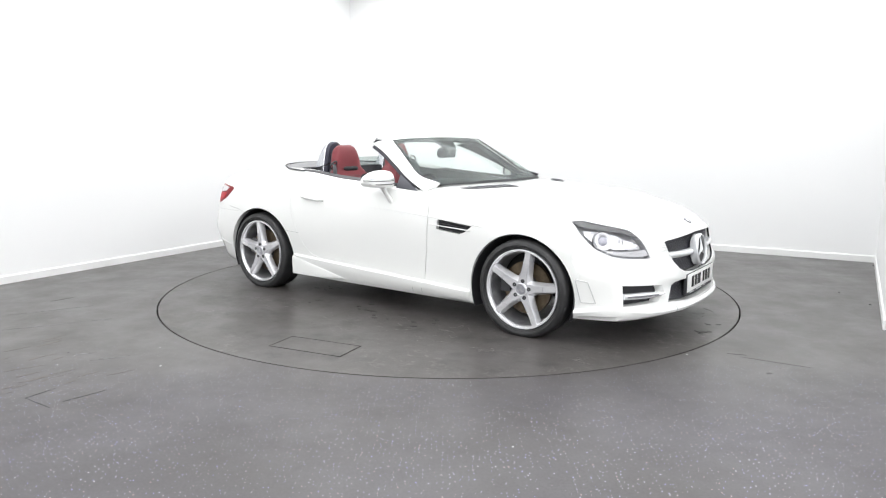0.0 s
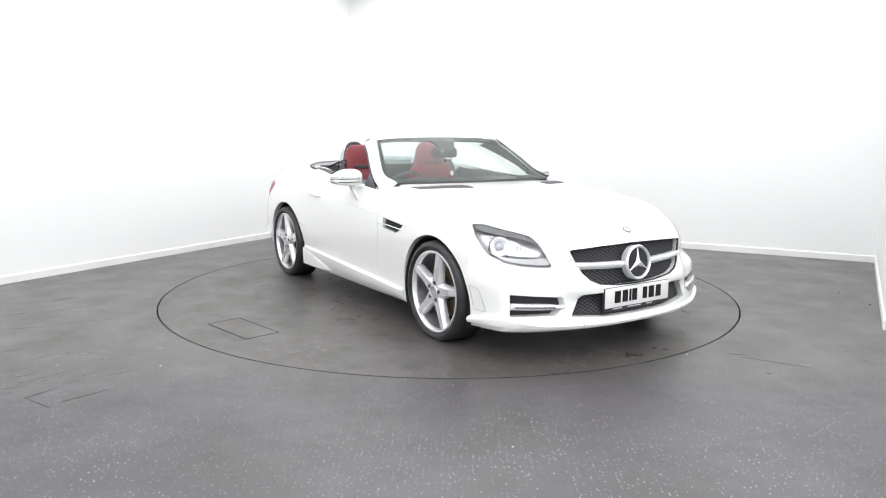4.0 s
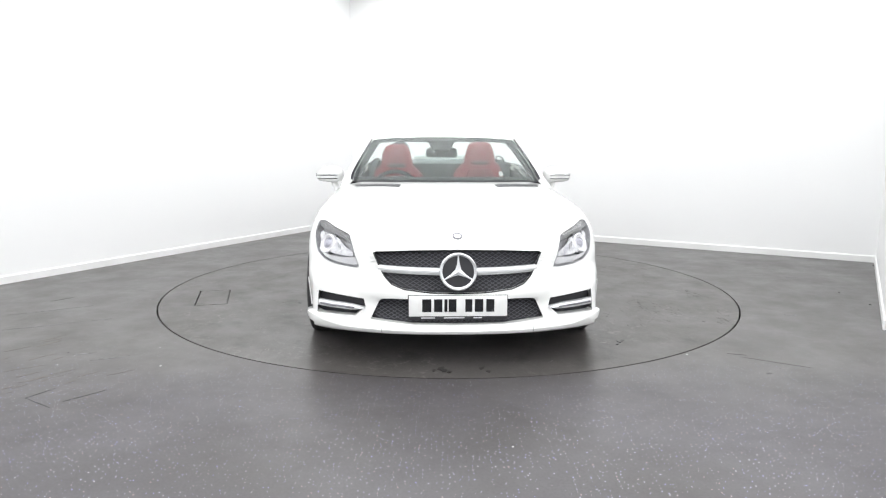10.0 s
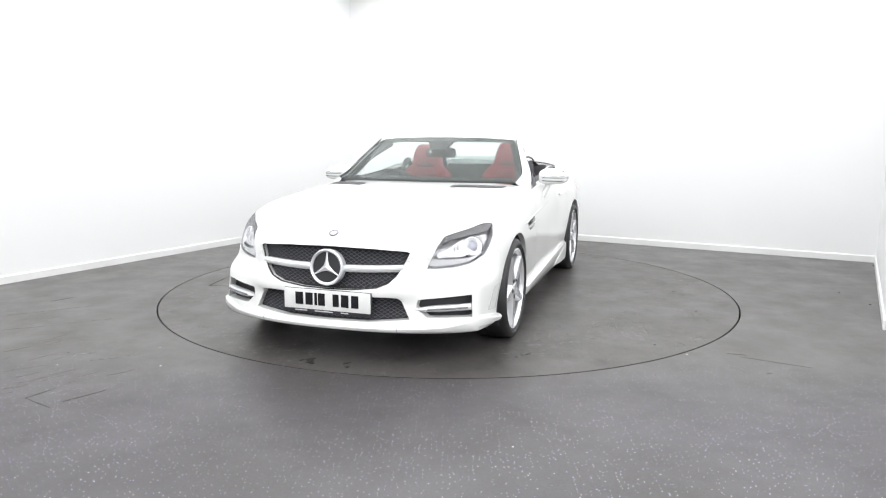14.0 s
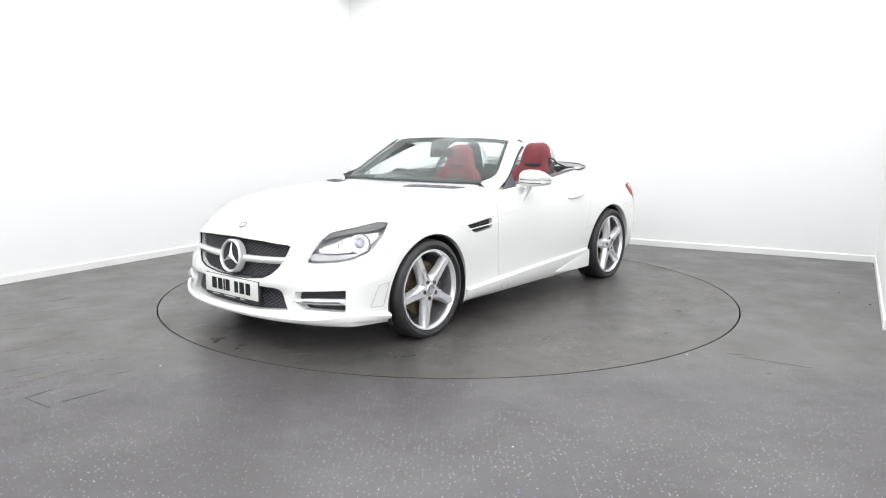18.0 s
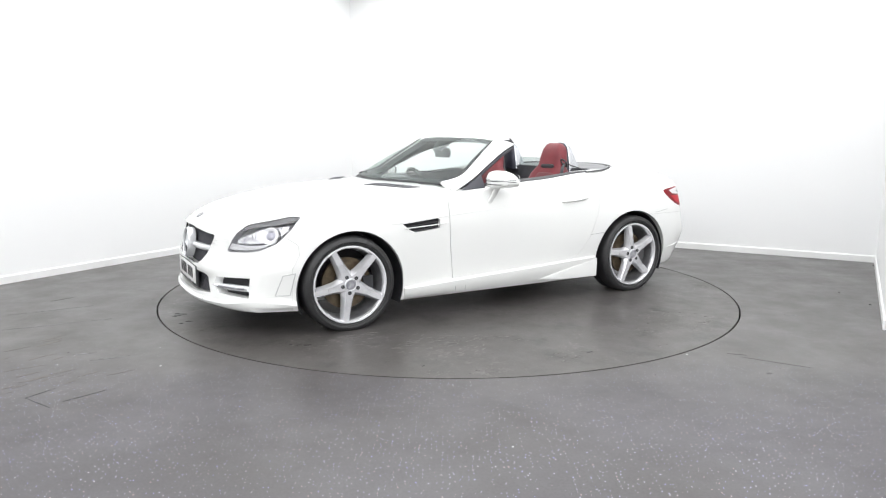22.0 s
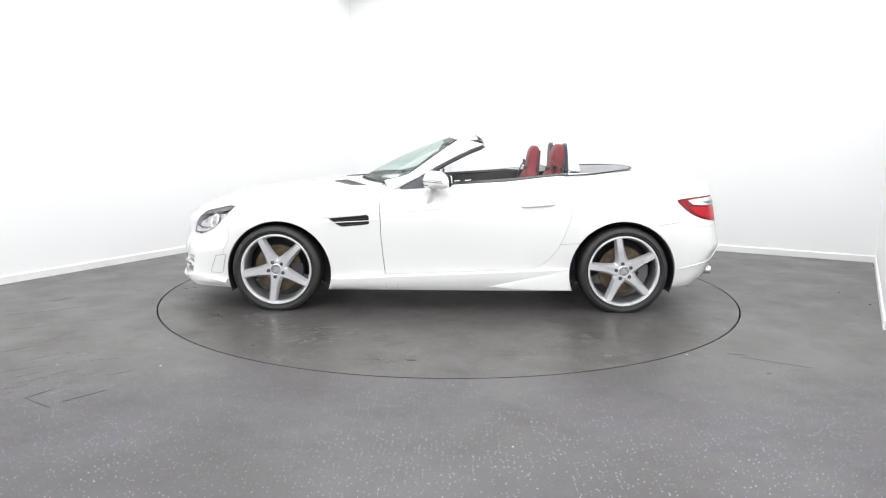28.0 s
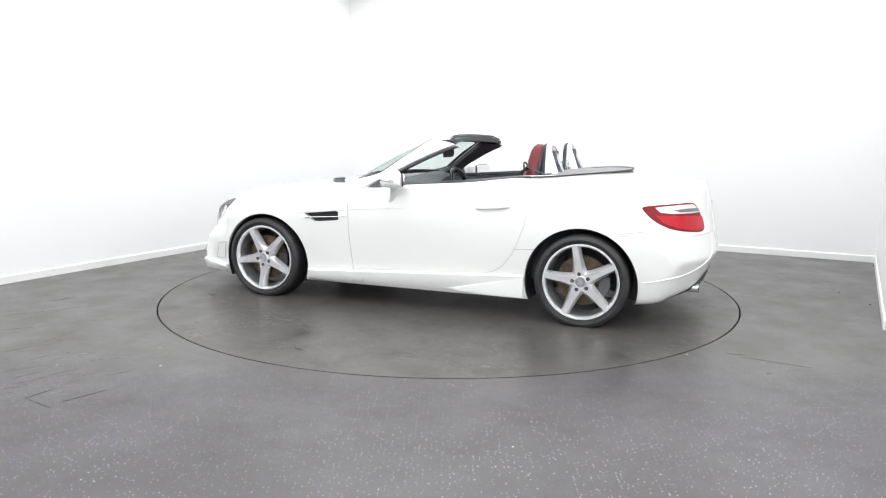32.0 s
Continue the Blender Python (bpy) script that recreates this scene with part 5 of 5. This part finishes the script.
for y in np.linspace(-0.425, 0.425, 41):
    u = abs(y) / 0.425
    zc, hh = 0.499 + 0.016 * u ** 1.3, 0.019 - 0.001 * u
    x = nose_at(y, zc).x
    bar_rows.append([(x - 0.035, y, zc - hh), (x - 0.010, y, zc - hh), (x + 0.002, y, zc - hh * 0.2), (x + 0.002, y, zc + hh * 0.35), (x - 0.008, y, zc + hh), (x - 0.035, y, zc + hh)])
bm = grid(bar_rows, close_v=True)
bm.verts.ensure_lookup_table()
for ring in (bm.verts[:6], bm.verts[-6:]):
    bm.faces.new(ring)
part("grille_bar", bm, shader("bar_silver", (0.80, 0.81, 0.82), 0.25, 0.35), grille, "silver-white grille bar", 25)
star_at = Matrix.Translation((2.028, 0, 0.508)) @ Matrix.Rotation(radians(-7), 4, "Y")
emblem = part("emblem", moved(lathe([(0.082, -0.035), (0.099, -0.035), (0.100, 0.006), (0.093, 0.015), (0.084, 0.008)], 64, "x"), star_at), SILVER, grille, "chrome ring emblem with three tapered arms")
part("emblem_disc", moved(lathe([(0.001, -0.008), (0.084, -0.008), (0.084, -0.002), (0.001, -0.002)], 48, "x"), star_at), CLOTHBLACK, emblem, "dark disc behind the emblem")
for k in range(3):
    arm = [[(0.004, -0.019, 0.0), (0.018, 0, -0.004), (0.004, 0.019, 0.0), (-0.004, 0, 0)], [(0.004, -0.008, 0.04), (0.012, 0, 0.04), (0.004, 0.008, 0.04), (-0.002, 0, 0.04)], [(0.004, -0.003, 0.086), (0.007, 0, 0.087), (0.004, 0.003, 0.086), (0.0, 0, 0.086)]]
    bm = grid(arm, close_v=True)
    bm.verts.ensure_lookup_table()
    for ring in (bm.verts[:4], bm.verts[-4:]):
        bm.faces.new(ring)
    part("emblem_arm", moved(bm, star_at @ Matrix.Rotation(radians(120 * k), 4, "X")), SILVER, emblem, smooth=20)
b_at, b_n = skin((1.936, 0, 0.684), (0.25, 0, 1))
b_put = Matrix.Translation(b_at) @ b_n.to_track_quat("Z", "Y").to_matrix().to_4x4()
badge = part("bonnet_badge", moved(lathe([(0.020, -0.001), (0.020, 0.004), (0.0235, 0.005), (0.027, 0.003), (0.027, -0.001)], 32, "z"), b_put), shader("badge_grey", (0.20, 0.20, 0.22), 0.3, 0.7), bonnet, "small round silver badge")
part("badge_disc", moved(lathe([(0.001, 0.003), (0.0205, 0.002), (0.0205, -0.001), (0.001, -0.001)], 28, "z"), b_put), PALE, badge, "pale middle of the badge")

intake = part("lower_intake", patch(across(offset(mirrored(INTAKE), 0.004)), (1, 0, 0), -0.045, 0.01, 80, 6), CLOTHBLACK, front_bumper, "black diamond mesh lower intake")
part("intake_mesh", diamonds(offset(mirrored(INTAKE), -0.003), -0.034, 0.034, 0.0019), MESHGREY, intake, "dark diamond mesh")

PLATE_X = 2.036
plate = part("number_plate", box(PLATE_X, PLATE_X + 0.006, -0.262, 0.262, 0.268, 0.381, 0.003), mottle(shader("plate_white", (0.80, 0.80, 0.79), 0.35), 20, (0.77, 0.77, 0.76), (0.82, 0.82, 0.81)), front_bumper, "white number plate with plain dark bars")
for y, w in ((-0.1666, 0.060), (-0.106, 0.055), (-0.065, 0.020), (-0.030, 0.052), (0.0565, 0.046), (0.111, 0.056), (0.171, 0.054)):
    part("bar", box(PLATE_X + 0.0062, PLATE_X + 0.0076, y - w * 0.40, y + w * 0.40, 0.293, 0.362), GLOSSBLACK, plate, smooth=0)
part("plate_holder", box(PLATE_X - 0.02, PLATE_X - 0.0005, -0.266, 0.266, 0.246, 0.383, 0.004), PLASTIC, front_bumper, "black plate holder")
for y, w in ((-0.16, 0.075), (-0.02, 0.11), (0.105, 0.045)):
    part("holder_strip", box(PLATE_X - 0.0005, PLATE_X + 0.001, y - w / 2, y + w / 2, 0.256, 0.262), PALE, front_bumper)

for s in (1, -1):
    o = [(s * y, z) for y, z in FOG]
    fog = part("fog_recess", patch([skin((1.75, y, z), (1, 0, 0))[0] for y, z in offset(o, 0.006)], (1, s * 0.25, 0), -0.05, 0.006, 60, 5), CLOTHBLACK, front_bumper, "black recess with running light")
    def on(y, z, d=0.0):
        return skin((1.75, s * y, z), (1, 0, 0))[0] + Vector((d, 0, 0))
    high = curve([on(0.762, 0.319), on(0.68, 0.3165), on(0.60, 0.315), on(0.555, 0.311), on(0.495, 0.302)], 24)
    low = curve([on(0.768, 0.288), on(0.68, 0.286), on(0.60, 0.286), on(0.555, 0.288), on(0.500, 0.296)], 24)
    rows = [[a + Vector((-0.03, 0, 0)), a + Vector((0.004, 0, 0)), a.lerp(b, 0.28) + Vector((0.010, 0, 0)), a.lerp(b, 0.72) + Vector((0.010, 0, 0)), b + Vector((0.004, 0, 0)), b + Vector((-0.03, 0, 0))] for a, b in zip(high, low)]
    bm = grid(rows, close_v=True)
    bm.verts.ensure_lookup_table()
    for ring in (bm.verts[:6], bm.verts[-6:]):
        bm.faces.new(ring)
    light = part("running_light", bm, SILVER, fog, "bright running light bar", 50)
    for k in range(1, 16, 2):
        strip = [high[j].lerp(low[j], 0.5) + Vector((0.011, 0, 0)) for j in (k, k + 1, k + 2)]
        part("led", tube(strip, 0.0085, 8, 0.6), LEDGREY, light, "grey lens of the running light")
    part("recess_slat", tube([skin((1.75, s * y, z), (1, 0, 0))[0] + Vector((-0.04, 0, 0)) for y, z in ((0.715, 0.278), (0.67, 0.285), (0.58, 0.272))], 0.006, 6), PLASTIC, fog)
    # flush side reflectors in the bumper's corners
    refl = [side_at(x, z, s) for x, z in ((1.688, 0.258), (1.642, 0.380), (1.568, 0.390), (1.600, 0.255))]
    part("corner_reflector", patch(refl, (0.35, s, 0), 0.003, 0.004, 40, 3), PAINT, front_bumper)
    part("reflector_edge", tube([skin(p, (0.35, s, 0))[0] + Vector((0.001, s * 0.0035, 0)) for p in resample(refl, 40)], 0.0025, 6, closed=True), shader("edge_grey", (0.5, 0.5, 0.5), 0.4), front_bumper)
# front lip
lip_line = [(nose_at(y, 0.215).x, y, 0.010 * (y / 0.78) ** 2 + 0.026 * max(0, y - 0.62) / 0.16) for y in np.linspace(0, 0.78, 30)]
lx = lip_line[-1][0]
lip_line += [(lx - 0.022, 0.797, 0.040), (lx - 0.055, 0.814, 0.038), (lx - 0.10, 0.828, 0.030), (1.655, 0.841, 0.018), (1.60, 0.851, 0.007), (1.566, 0.856, 0.002)]
lip_line = [(x, -y, h) for x, y, h in lip_line[:0:-1]] + lip_line
lip_rows = []
for k, (x, y, h) in enumerate(lip_line):
    a, b = Vector(lip_line[max(k - 1, 0)][:2]), Vector(lip_line[min(k + 1, len(lip_line) - 1)][:2])
    d = (b - a).normalized()
    o = Vector((d.y, -d.x))
    lip_rows.append([(x + o.x * e, y + o.y * e, z) for e, z in ((-0.05, 0.214 + h), (0.001, 0.209 + h), (0.014, 0.200 + h), (0.017, 0.192 + h * 0.9), (0.009, 0.177 + h * 0.4), (-0.06, 0.169 + h * 0.3))])
bm = grid(lip_rows, close_v=True)
bm.verts.ensure_lookup_table()
for ring in (bm.verts[:6], bm.verts[-6:]):
    bm.faces.new(ring)
part("front_lip", bm, PAINT, front_bumper, "white front spoiler lip", 30)
for s in (1, -1):
    joint = [r for r in lip_rows if abs(r[2][1] - s * 0.40) < 0.016][0]
    part("lip_joint", tube([Vector(p) + Vector((0.0012, 0, 0)) for p in joint[1:5]], 0.0016, 5), GAPGREY, front_bumper, "thin joint in the spoiler lip")
part("undertray", box(1.55, 1.84, -0.52, 0.52, 0.125, 0.158, 0.01), PLASTIC, front_bumper, "black undertray")

# ---- flanks ----
for s in (1, -1):
    v = part("side_vent", prism(offset(SIDE_VENT, 0.003), *sorted((s * 0.822, s * 0.830)), "y"), CLOTHBLACK, wings[s], "dark side vent with bright fin", 0)
    for k in range(4):
        z0 = 0.655 - 0.016 * k
        part("vent_slat", tube([(0.80 - 0.012 * k, s * 0.845, z0 - 0.012), (0.57, s * 0.842, z0 + 0.008)], 0.0035, 6), PLASTIC, v)
    fin = [side_at(x, z, s) + Vector((0, s * 0.002, 0)) for x, z in ((0.832, 0.6185), (0.74, 0.623), (0.62, 0.629), (0.54, 0.634), (0.494, 0.637))]
    part("vent_fin", tube(curve(fin, 18), 0.008, 8, 0.6, radii=[0.0065] * 12 + [0.006, 0.0055, 0.005, 0.004, 0.003, 0.002]), PAINT, v, "white fin across the vent")
    hd = [side_at(x, z, s) + Vector((0, s * o, 0)) for x, z, o in ((-0.500, 0.738, 0.002), (-0.54, 0.738, 0.012), (-0.61, 0.742, 0.016), (-0.69, 0.750, 0.013), (-0.735, 0.756, 0.002))]
    dh = part("door_handle", tube(curve(hd, 20), 0.011, 10, 0.8), PAINT, doors[s], "white door pull")
    # crease along the flank
    ln = [side_at(x, z, s) + Vector((0, s * 0.0005, 0)) for x, z in ((0.92, 0.652), (0.70, 0.669), (0.49, 0.686))]
    part("crease", tube(curve(ln, 14), 0.0035, 6), PAINT, wings[s])
    ln = [side_at(x, z, s) + Vector((0, s * 0.0002, 0)) for x, z in ((0.478, 0.687), (0.25, 0.703), (0.02, 0.716), (-0.15, 0.724))]
    part("crease", tube(curve(ln, 14), 0.0035, 6, radii=[0.0035 - 0.0002 * k for k in range(14)]), PAINT, doors[s])
    # skirt below the door, rising to the back
    rows = []
    for x in np.linspace(0.828, -0.838, 36):
        zt = 0.227 + (0.83 - x) * 0.046
        edge = min(1.0, (0.828 - x) / 0.05, (x + 0.838) / 0.04) * 0.012
        rows.append([(x, s * 0.80, zt), (x, s * (0.850 + edge * 0.4), zt), (x, s * (0.860 + edge), zt - 0.010), (x, s * (0.858 + edge), zt - 0.035), (x, s * (0.850 + edge * 0.6), 0.162), (x, s * 0.835, 0.141), (x, s * 0.79, 0.134)])
    bm = grid(rows, close_v=True)
    bm.verts.ensure_lookup_table()
    for ring in (bm.verts[:7], bm.verts[-7:]):
        bm.faces.new(ring)
    skirt = part("side_skirt", bm, PAINT, car, "white side skirt", 40)
    rows = []
    for x in np.linspace(-0.265, -0.84, 16):
        zt = 0.168 + (-0.265 - x) * 0.205
        k = (-0.265 - x) / 0.575
        y0 = 0.858 + 0.016 * min(1, k * 2.2)
        zb = 0.164 - 0.016 * min(1, k * 1.6)
        rows.append([(x, s * 0.84, zt), (x, s * (y0 - 0.003), zt - 0.001), (x, s * y0, zt - 0.004 - 0.034 * k), (x, s * (y0 - 0.005), zb), (x, s * 0.84, zb - 0.006)])
    bm = grid(rows, close_v=True)
    bm.verts.ensure_lookup_table()
    for ring in (bm.verts[:5], bm.verts[-5:]):
        bm.faces.new(ring)
    part("skirt_fin", bm, PAINT, skirt, smooth=40)
    for jx in (0.44, 0.36, -0.50, -0.62):
        part("jack_cover_joint", tube([(jx, s * 0.8665, 0.196), (jx, s * 0.8635, 0.176), (jx, s * 0.8580, 0.160)], 0.0011, 5), GAPGREY, skirt, "thin joint of a jacking cover")
    # bonnet air slots
    slot = [top_at(x, y * s) for x, y in ((0.600, 0.655), (0.655, 0.575), (0.770, 0.345), (0.800, 0.325), (0.885, 0.335), (0.870, 0.365), (0.770, 0.560), (0.700, 0.645))]
    hv = part("bonnet_slot", patch(slot, (0, 0, 1), 0.0035, 0.006, 48, 4), PLASTIC, bonnet, "black air slot in the bonnet")
    for k in range(5):
        u = (k + 0.5) / 5
        a = top_at(0.625 + 0.165 * u, s * (0.632 - 0.29 * u)) + Vector((0, 0, 0.0045))
        b = top_at(0.705 + 0.165 * u, s * (0.632 - 0.285 * u)) + Vector((0, 0, 0.0045))
        part("slot_rib", tube([a, b], 0.0035, 6), MESHGREY, hv)

# fuel flap on the right flank
flap = [skin((-1.125 + 0.085 * math.cos(a), -0.82, 0.825 + 0.075 * math.sin(a)), (0, -1, 0.25))[0] for a in np.linspace(0, 2 * math.pi, 25)[:-1]]
part("fuel_flap", patch(flap, (0, -1, 0.25), 0.002, 0.004, 40, 3), PAINT, car)

# ---- tail ----
diff = part("diffuser", patch([skin((-1.9, y, z), (-1, 0, 0))[0] for y, z in mirrored(DIFFUSER)], (-1, 0, 0), 0.006, 0.02, 80, 5), PLASTIC, rear_bumper, "black rear diffuser")
for s in (1, -1):
    tip = []
    for x, k in ((-1.74, 0.9), (-1.920, 1.0), (-1.938, 1.0), (-1.938, 0.90), (-1.77, 0.86)):
        tip.append([(x + 0.05 * (1 - abs(b) / 0.03) * 0.2, s * 0.50 + a * k, 0.240 + b * k) for a, b in [(0.075 * math.copysign(abs(math.cos(t)) ** 0.6, math.cos(t)), 0.03 * math.copysign(abs(math.sin(t)) ** 0.6, math.sin(t))) for t in np.linspace(0, 2 * math.pi, 25)[:-1]]])
    part("exhaust_tip", grid(tip, close_v=True), CHROME, rear_bumper, "chrome oval exhaust tip")
bar = [skin((-1.9, y, 0.745), (-1, 0, 0))[0] + Vector((-0.002, 0, 0)) for y in (-0.36, -0.29, -0.22)]
part("boot_badge", tube(curve(bar, 8), 0.010, 8, 0.4), CHROME, boot_lid, "plain chrome badge bar")
# bumper crease and panel gaps of the tail
for s in (1, -1):
    rise = []
    for p in curve([(x, s * y, z) for x, y, z in ((-1.60, 0.86, 0.308), (-1.66, 0.86, 0.318), (-1.755, 0.847, 0.340), (-1.89, 0.735, 0.370), (-1.985, 0.605, 0.410), (-2.04, 0.468, 0.482))], 40):
        u = min(1, max(0, (-1.62 - p.x) / 0.35))
        rise.append(skin(p, (-u, s * (1 - 0.55 * u), 0))[0])
    part("bumper_crease", tube(curve(rise, 40), 0.006, 8, radii=[0.0015 + 0.0045 * min(1, k / 15) for k in range(40)]), PAINT, rear_bumper)
    for line in (((-0.775, 0.473), (-0.85, 0.478), (-0.915, 0.482)), ((-1.45, 0.610), (-1.50, 0.618), (-1.60, 0.632))):
        gap = [side_at(x, z, s) + Vector((0, s * 0.0003, 0)) for x, z in line]
        part("panel_gap", tube(curve(gap, 8), 0.0016, 6), GAPGREY, car, "thin grey panel gap")

# ---- marks and crumbs on the floor ----
MARK = shader("seam_line", (0.030, 0.028, 0.027), 0.6)
PALEMARK = mottle(shader("pale_scuff", (0.20, 0.20, 0.20), 0.5), 40, (0.10, 0.10, 0.10), (0.26, 0.26, 0.265))


def floor_line(a, b, width, material, name, label):
    """A hair-thin strip on the floor from a to b."""
    d = (Vector(b) - Vector(a)).normalized()
    n = Vector((-d.y, d.x)) * width / 2
    mid = (Vector(a) + Vector(b)) / 2
    pts = [Vector(a), mid + n, Vector(b), mid - n]
    part(name, prism([tuple(p) for p in pts], GROUND, GROUND + 0.0012), material, floor, label, 0)


for a, b, w in (((-2.951, -0.593), (-2.853, -0.442), 0.010), ((-1.986, -2.529), (-1.806, -2.644), 0.005), ((-1.986, -2.529), (-1.915, -2.397), 0.004), ((-1.655, -2.411), (-1.787, -2.571), 0.006),
                ((1.652, -1.833), (1.969, -2.023), 0.005), ((1.601, -1.77), (1.701, -1.8), 0.004), ((-3.313, -1.052), (-3.234, -0.99), 0.006)):
    floor_line(a, b, w, MARK, "seam", "dark cut line in the vinyl")
for a, b, w in (((-2.871, -1.397), (-2.425, -1.155), 0.016), ((-2.375, -1.129), (-2.266, -1.073), 0.014), ((-3.017, -0.999), (-2.571, -0.712), 0.012), ((-2.274, -0.537), (-2.155, -0.455), 0.016), ((-2.111, -1.875), (-2.002, -1.813), 0.02), ((-1.963, -1.967), (-1.784, -1.874), 0.018),
                ((2.994, 0.463), (3.094, 0.485), 0.02), ((2.349, -0.872), (2.449, -0.903), 0.02)):
    floor_line(a, b, w, PALEMARK, "scuff", "pale scuff on the vinyl")
CRUMB_DARK, CRUMB_PALE = shader("crumb_dark", (0.015, 0.015, 0.015), 0.8), shader("crumb_pale", (0.75, 0.75, 0.74), 0.6)


def crumb(x, y, size, material, label):
    bm = bmesh.new()
    size *= 0.6
    bmesh.ops.create_icosphere(bm, subdivisions=1, radius=size)
    for v in bm.verts:
        v.co.x *= 1.6 + 0.5 * math.sin(v.co.y * 900 + x)
        v.co.z = max(v.co.z * 0.5, -size * 0.25)
    moved(bm, pose(x, y, GROUND + size * 0.25, 0, 0, x * 90))
    thing("floor_crumb", bm, material, label, "debris", group="crumbs on the floor")


for x, y, sz in ((4.129, 1.069, 0.018), (3.133, -0.14, 0.010), (3.132, -0.56, 0.014), (-2.161, -1.824, 0.006)):
    crumb(x, y, sz, CRUMB_DARK, "small dark crumb lying on the grey vinyl floor")
for x, y, sz in ((-1.682, -1.716, 0.006), (-1.542, -2.051, 0.007), (-2.094, -1.884, 0.006), (-2.102, -2.043, 0.006), (1.365, -1.797, 0.008), (3.2, -0.992, 0.008), (0.263, -3.019, 0.005), (-1.31, -2.734, 0.004)):
    crumb(x, y, sz, CRUMB_PALE, "small pale crumb lying on the grey vinyl floor")

# ---- wear on the turntable ----
STAIN = mottle(shader("dark_stain", (0.016, 0.015, 0.015), 0.35), 30, (0.012, 0.011, 0.011), (0.03, 0.028, 0.027))
GRAZE = mottle(shader("pale_graze", (0.2, 0.19, 0.185), 0.55), 60, (0.09, 0.085, 0.082), (0.30, 0.29, 0.28))
rnd = random.Random(7)


def sliver(bm, x, y, length, width, turn, z):
    """A ragged flat mark."""
    n = 9
    ring = []
    for k in range(n):
        a = 2 * math.pi * k / n
        r = rnd.uniform(0.6, 1.15)
        u, v = math.cos(a) * length * r / 2, math.sin(a) * width * r / 2
        ring.append((x + u * math.cos(turn) - v * math.sin(turn), y + u * math.sin(turn) + v * math.cos(turn)))
    lo, hi = [bm.verts.new((px, py, GROUND)) for px, py in ring], [bm.verts.new((px, py, z)) for px, py in ring]
    bm.faces.new(hi)
    for k in range(n):
        bm.faces.new((lo[k], lo[(k + 1) % n], hi[(k + 1) % n], hi[k]))


bm = bmesh.new()
for x, y, r, n in ((0.942, 1.256, 0.22, 26), (0.74, 1.468, 0.20, 30), (0.342, 1.934, 0.10, 10), (-0.397, 1.775, 0.05, 5), (-0.268, 2.039, 0.03, 4), (0.912, 1.905, 0.08, 7), (1.168, 1.819, 0.10, 8), (1.216, 1.025, 0.12, 14), (0.435, 1.433, 0.15, 12),
                   (-0.817, 1.633, 0.25, 16), (-0.221, 1.496, 0.3, 10), (-0.925, -1.225, 0.10, 9), (-0.636, -1.229, 0.16, 14), (1.174, -1.273, 0.08, 8), (0.133, -1.209, 0.30, 26), (0.685, -1.152, 0.25, 14), (1.778, -1.112, 0.08, 5), (1.859, 0.349, 0.2, 8)):
    way = rnd.uniform(-0.4, 0.4)
    for k in range(int(n * 1.7)):
        d, a = r * rnd.random() ** 0.55, rnd.uniform(0, 2 * math.pi)
        sliver(bm, x + d * math.cos(a) * 1.3, y + d * math.sin(a), rnd.choice((0.012, 0.02, 0.03, 0.05, 0.085)) * rnd.uniform(0.7, 1.2), rnd.uniform(0.0015, 0.006), way + rnd.gauss(0, 0.35), GROUND + 0.0012)
part("grazes", bm, GRAZE, turntable, "pale grazes on the turntable vinyl", 0)["kind"] = "stuff"
for x, y, r, n in ((0.004, -1.017, 0.09, 4), (0.214, -1.056, 0.08, 3), (-0.746, -0.633, 0.10, 5), (-0.484, -1.012, 0.06, 2), (-0.144, -0.894, 0.09, 3), (2.109, -0.138, 0.08, 5), (2.098, 0.083, 0.05, 3), (1.62, 0.988, 0.06, 3), (0.199, 1.927, 0.02, 1), (0.484, -0.995, 0.15, 4)):
    for k in range(n):
        bm = bmesh.new()
        d, a = r * rnd.random() ** 0.6, rnd.uniform(0, 2 * math.pi)
        sliver(bm, x + d * math.cos(a), y + d * math.sin(a), rnd.uniform(0.03, 0.08), rnd.uniform(0.015, 0.035), rnd.uniform(-0.6, 0.6), GROUND + 0.0016 + 0.0002 * k)
        part("stain", bm, STAIN, turntable, "dark oily stain on the turntable vinyl", 0)

# ---- brown smears on the studio floor ----
SMEAR = mottle(shader("brown_smear", (0.085, 0.072, 0.06), 0.38), 25, (0.072, 0.060, 0.051), (0.10, 0.087, 0.074))
bm = bmesh.new()
for ax, ay, bx, by, n in ((-2.332, -2.583, -1.785, -1.966, 16), (-2.726, -1.969, -2.278, -1.456, 12), (-2.479, -2.224, -2.032, -1.762, 8)):
    for k in range(n):
        u = rnd.random()
        sliver(bm, ax + (bx - ax) * u + rnd.gauss(0, 0.10), ay + (by - ay) * u + rnd.gauss(0, 0.08), rnd.uniform(0.04, 0.20), rnd.uniform(0.004, 0.022), math.atan2(by - ay, bx - ax) + rnd.gauss(0, 0.22), GROUND + 0.0006 + 0.00002 * k)
part("smears", bm, SMEAR, floor, "brown smears on the vinyl", 0)["kind"] = "stuff"


# ---- what moves ----
def motions():
    rows_table, rows_car = [], []
    for k in range(33):
        a = heading(k)
        turn = pose(0, 0, 0, 0, 0, a)
        rows_table.append((k, turn))
        rows_car.append((k, turn @ pose(OFF[0], OFF[1], 0)))
    walk(turntable, rows_table)
    walk(car, rows_car)


motions()
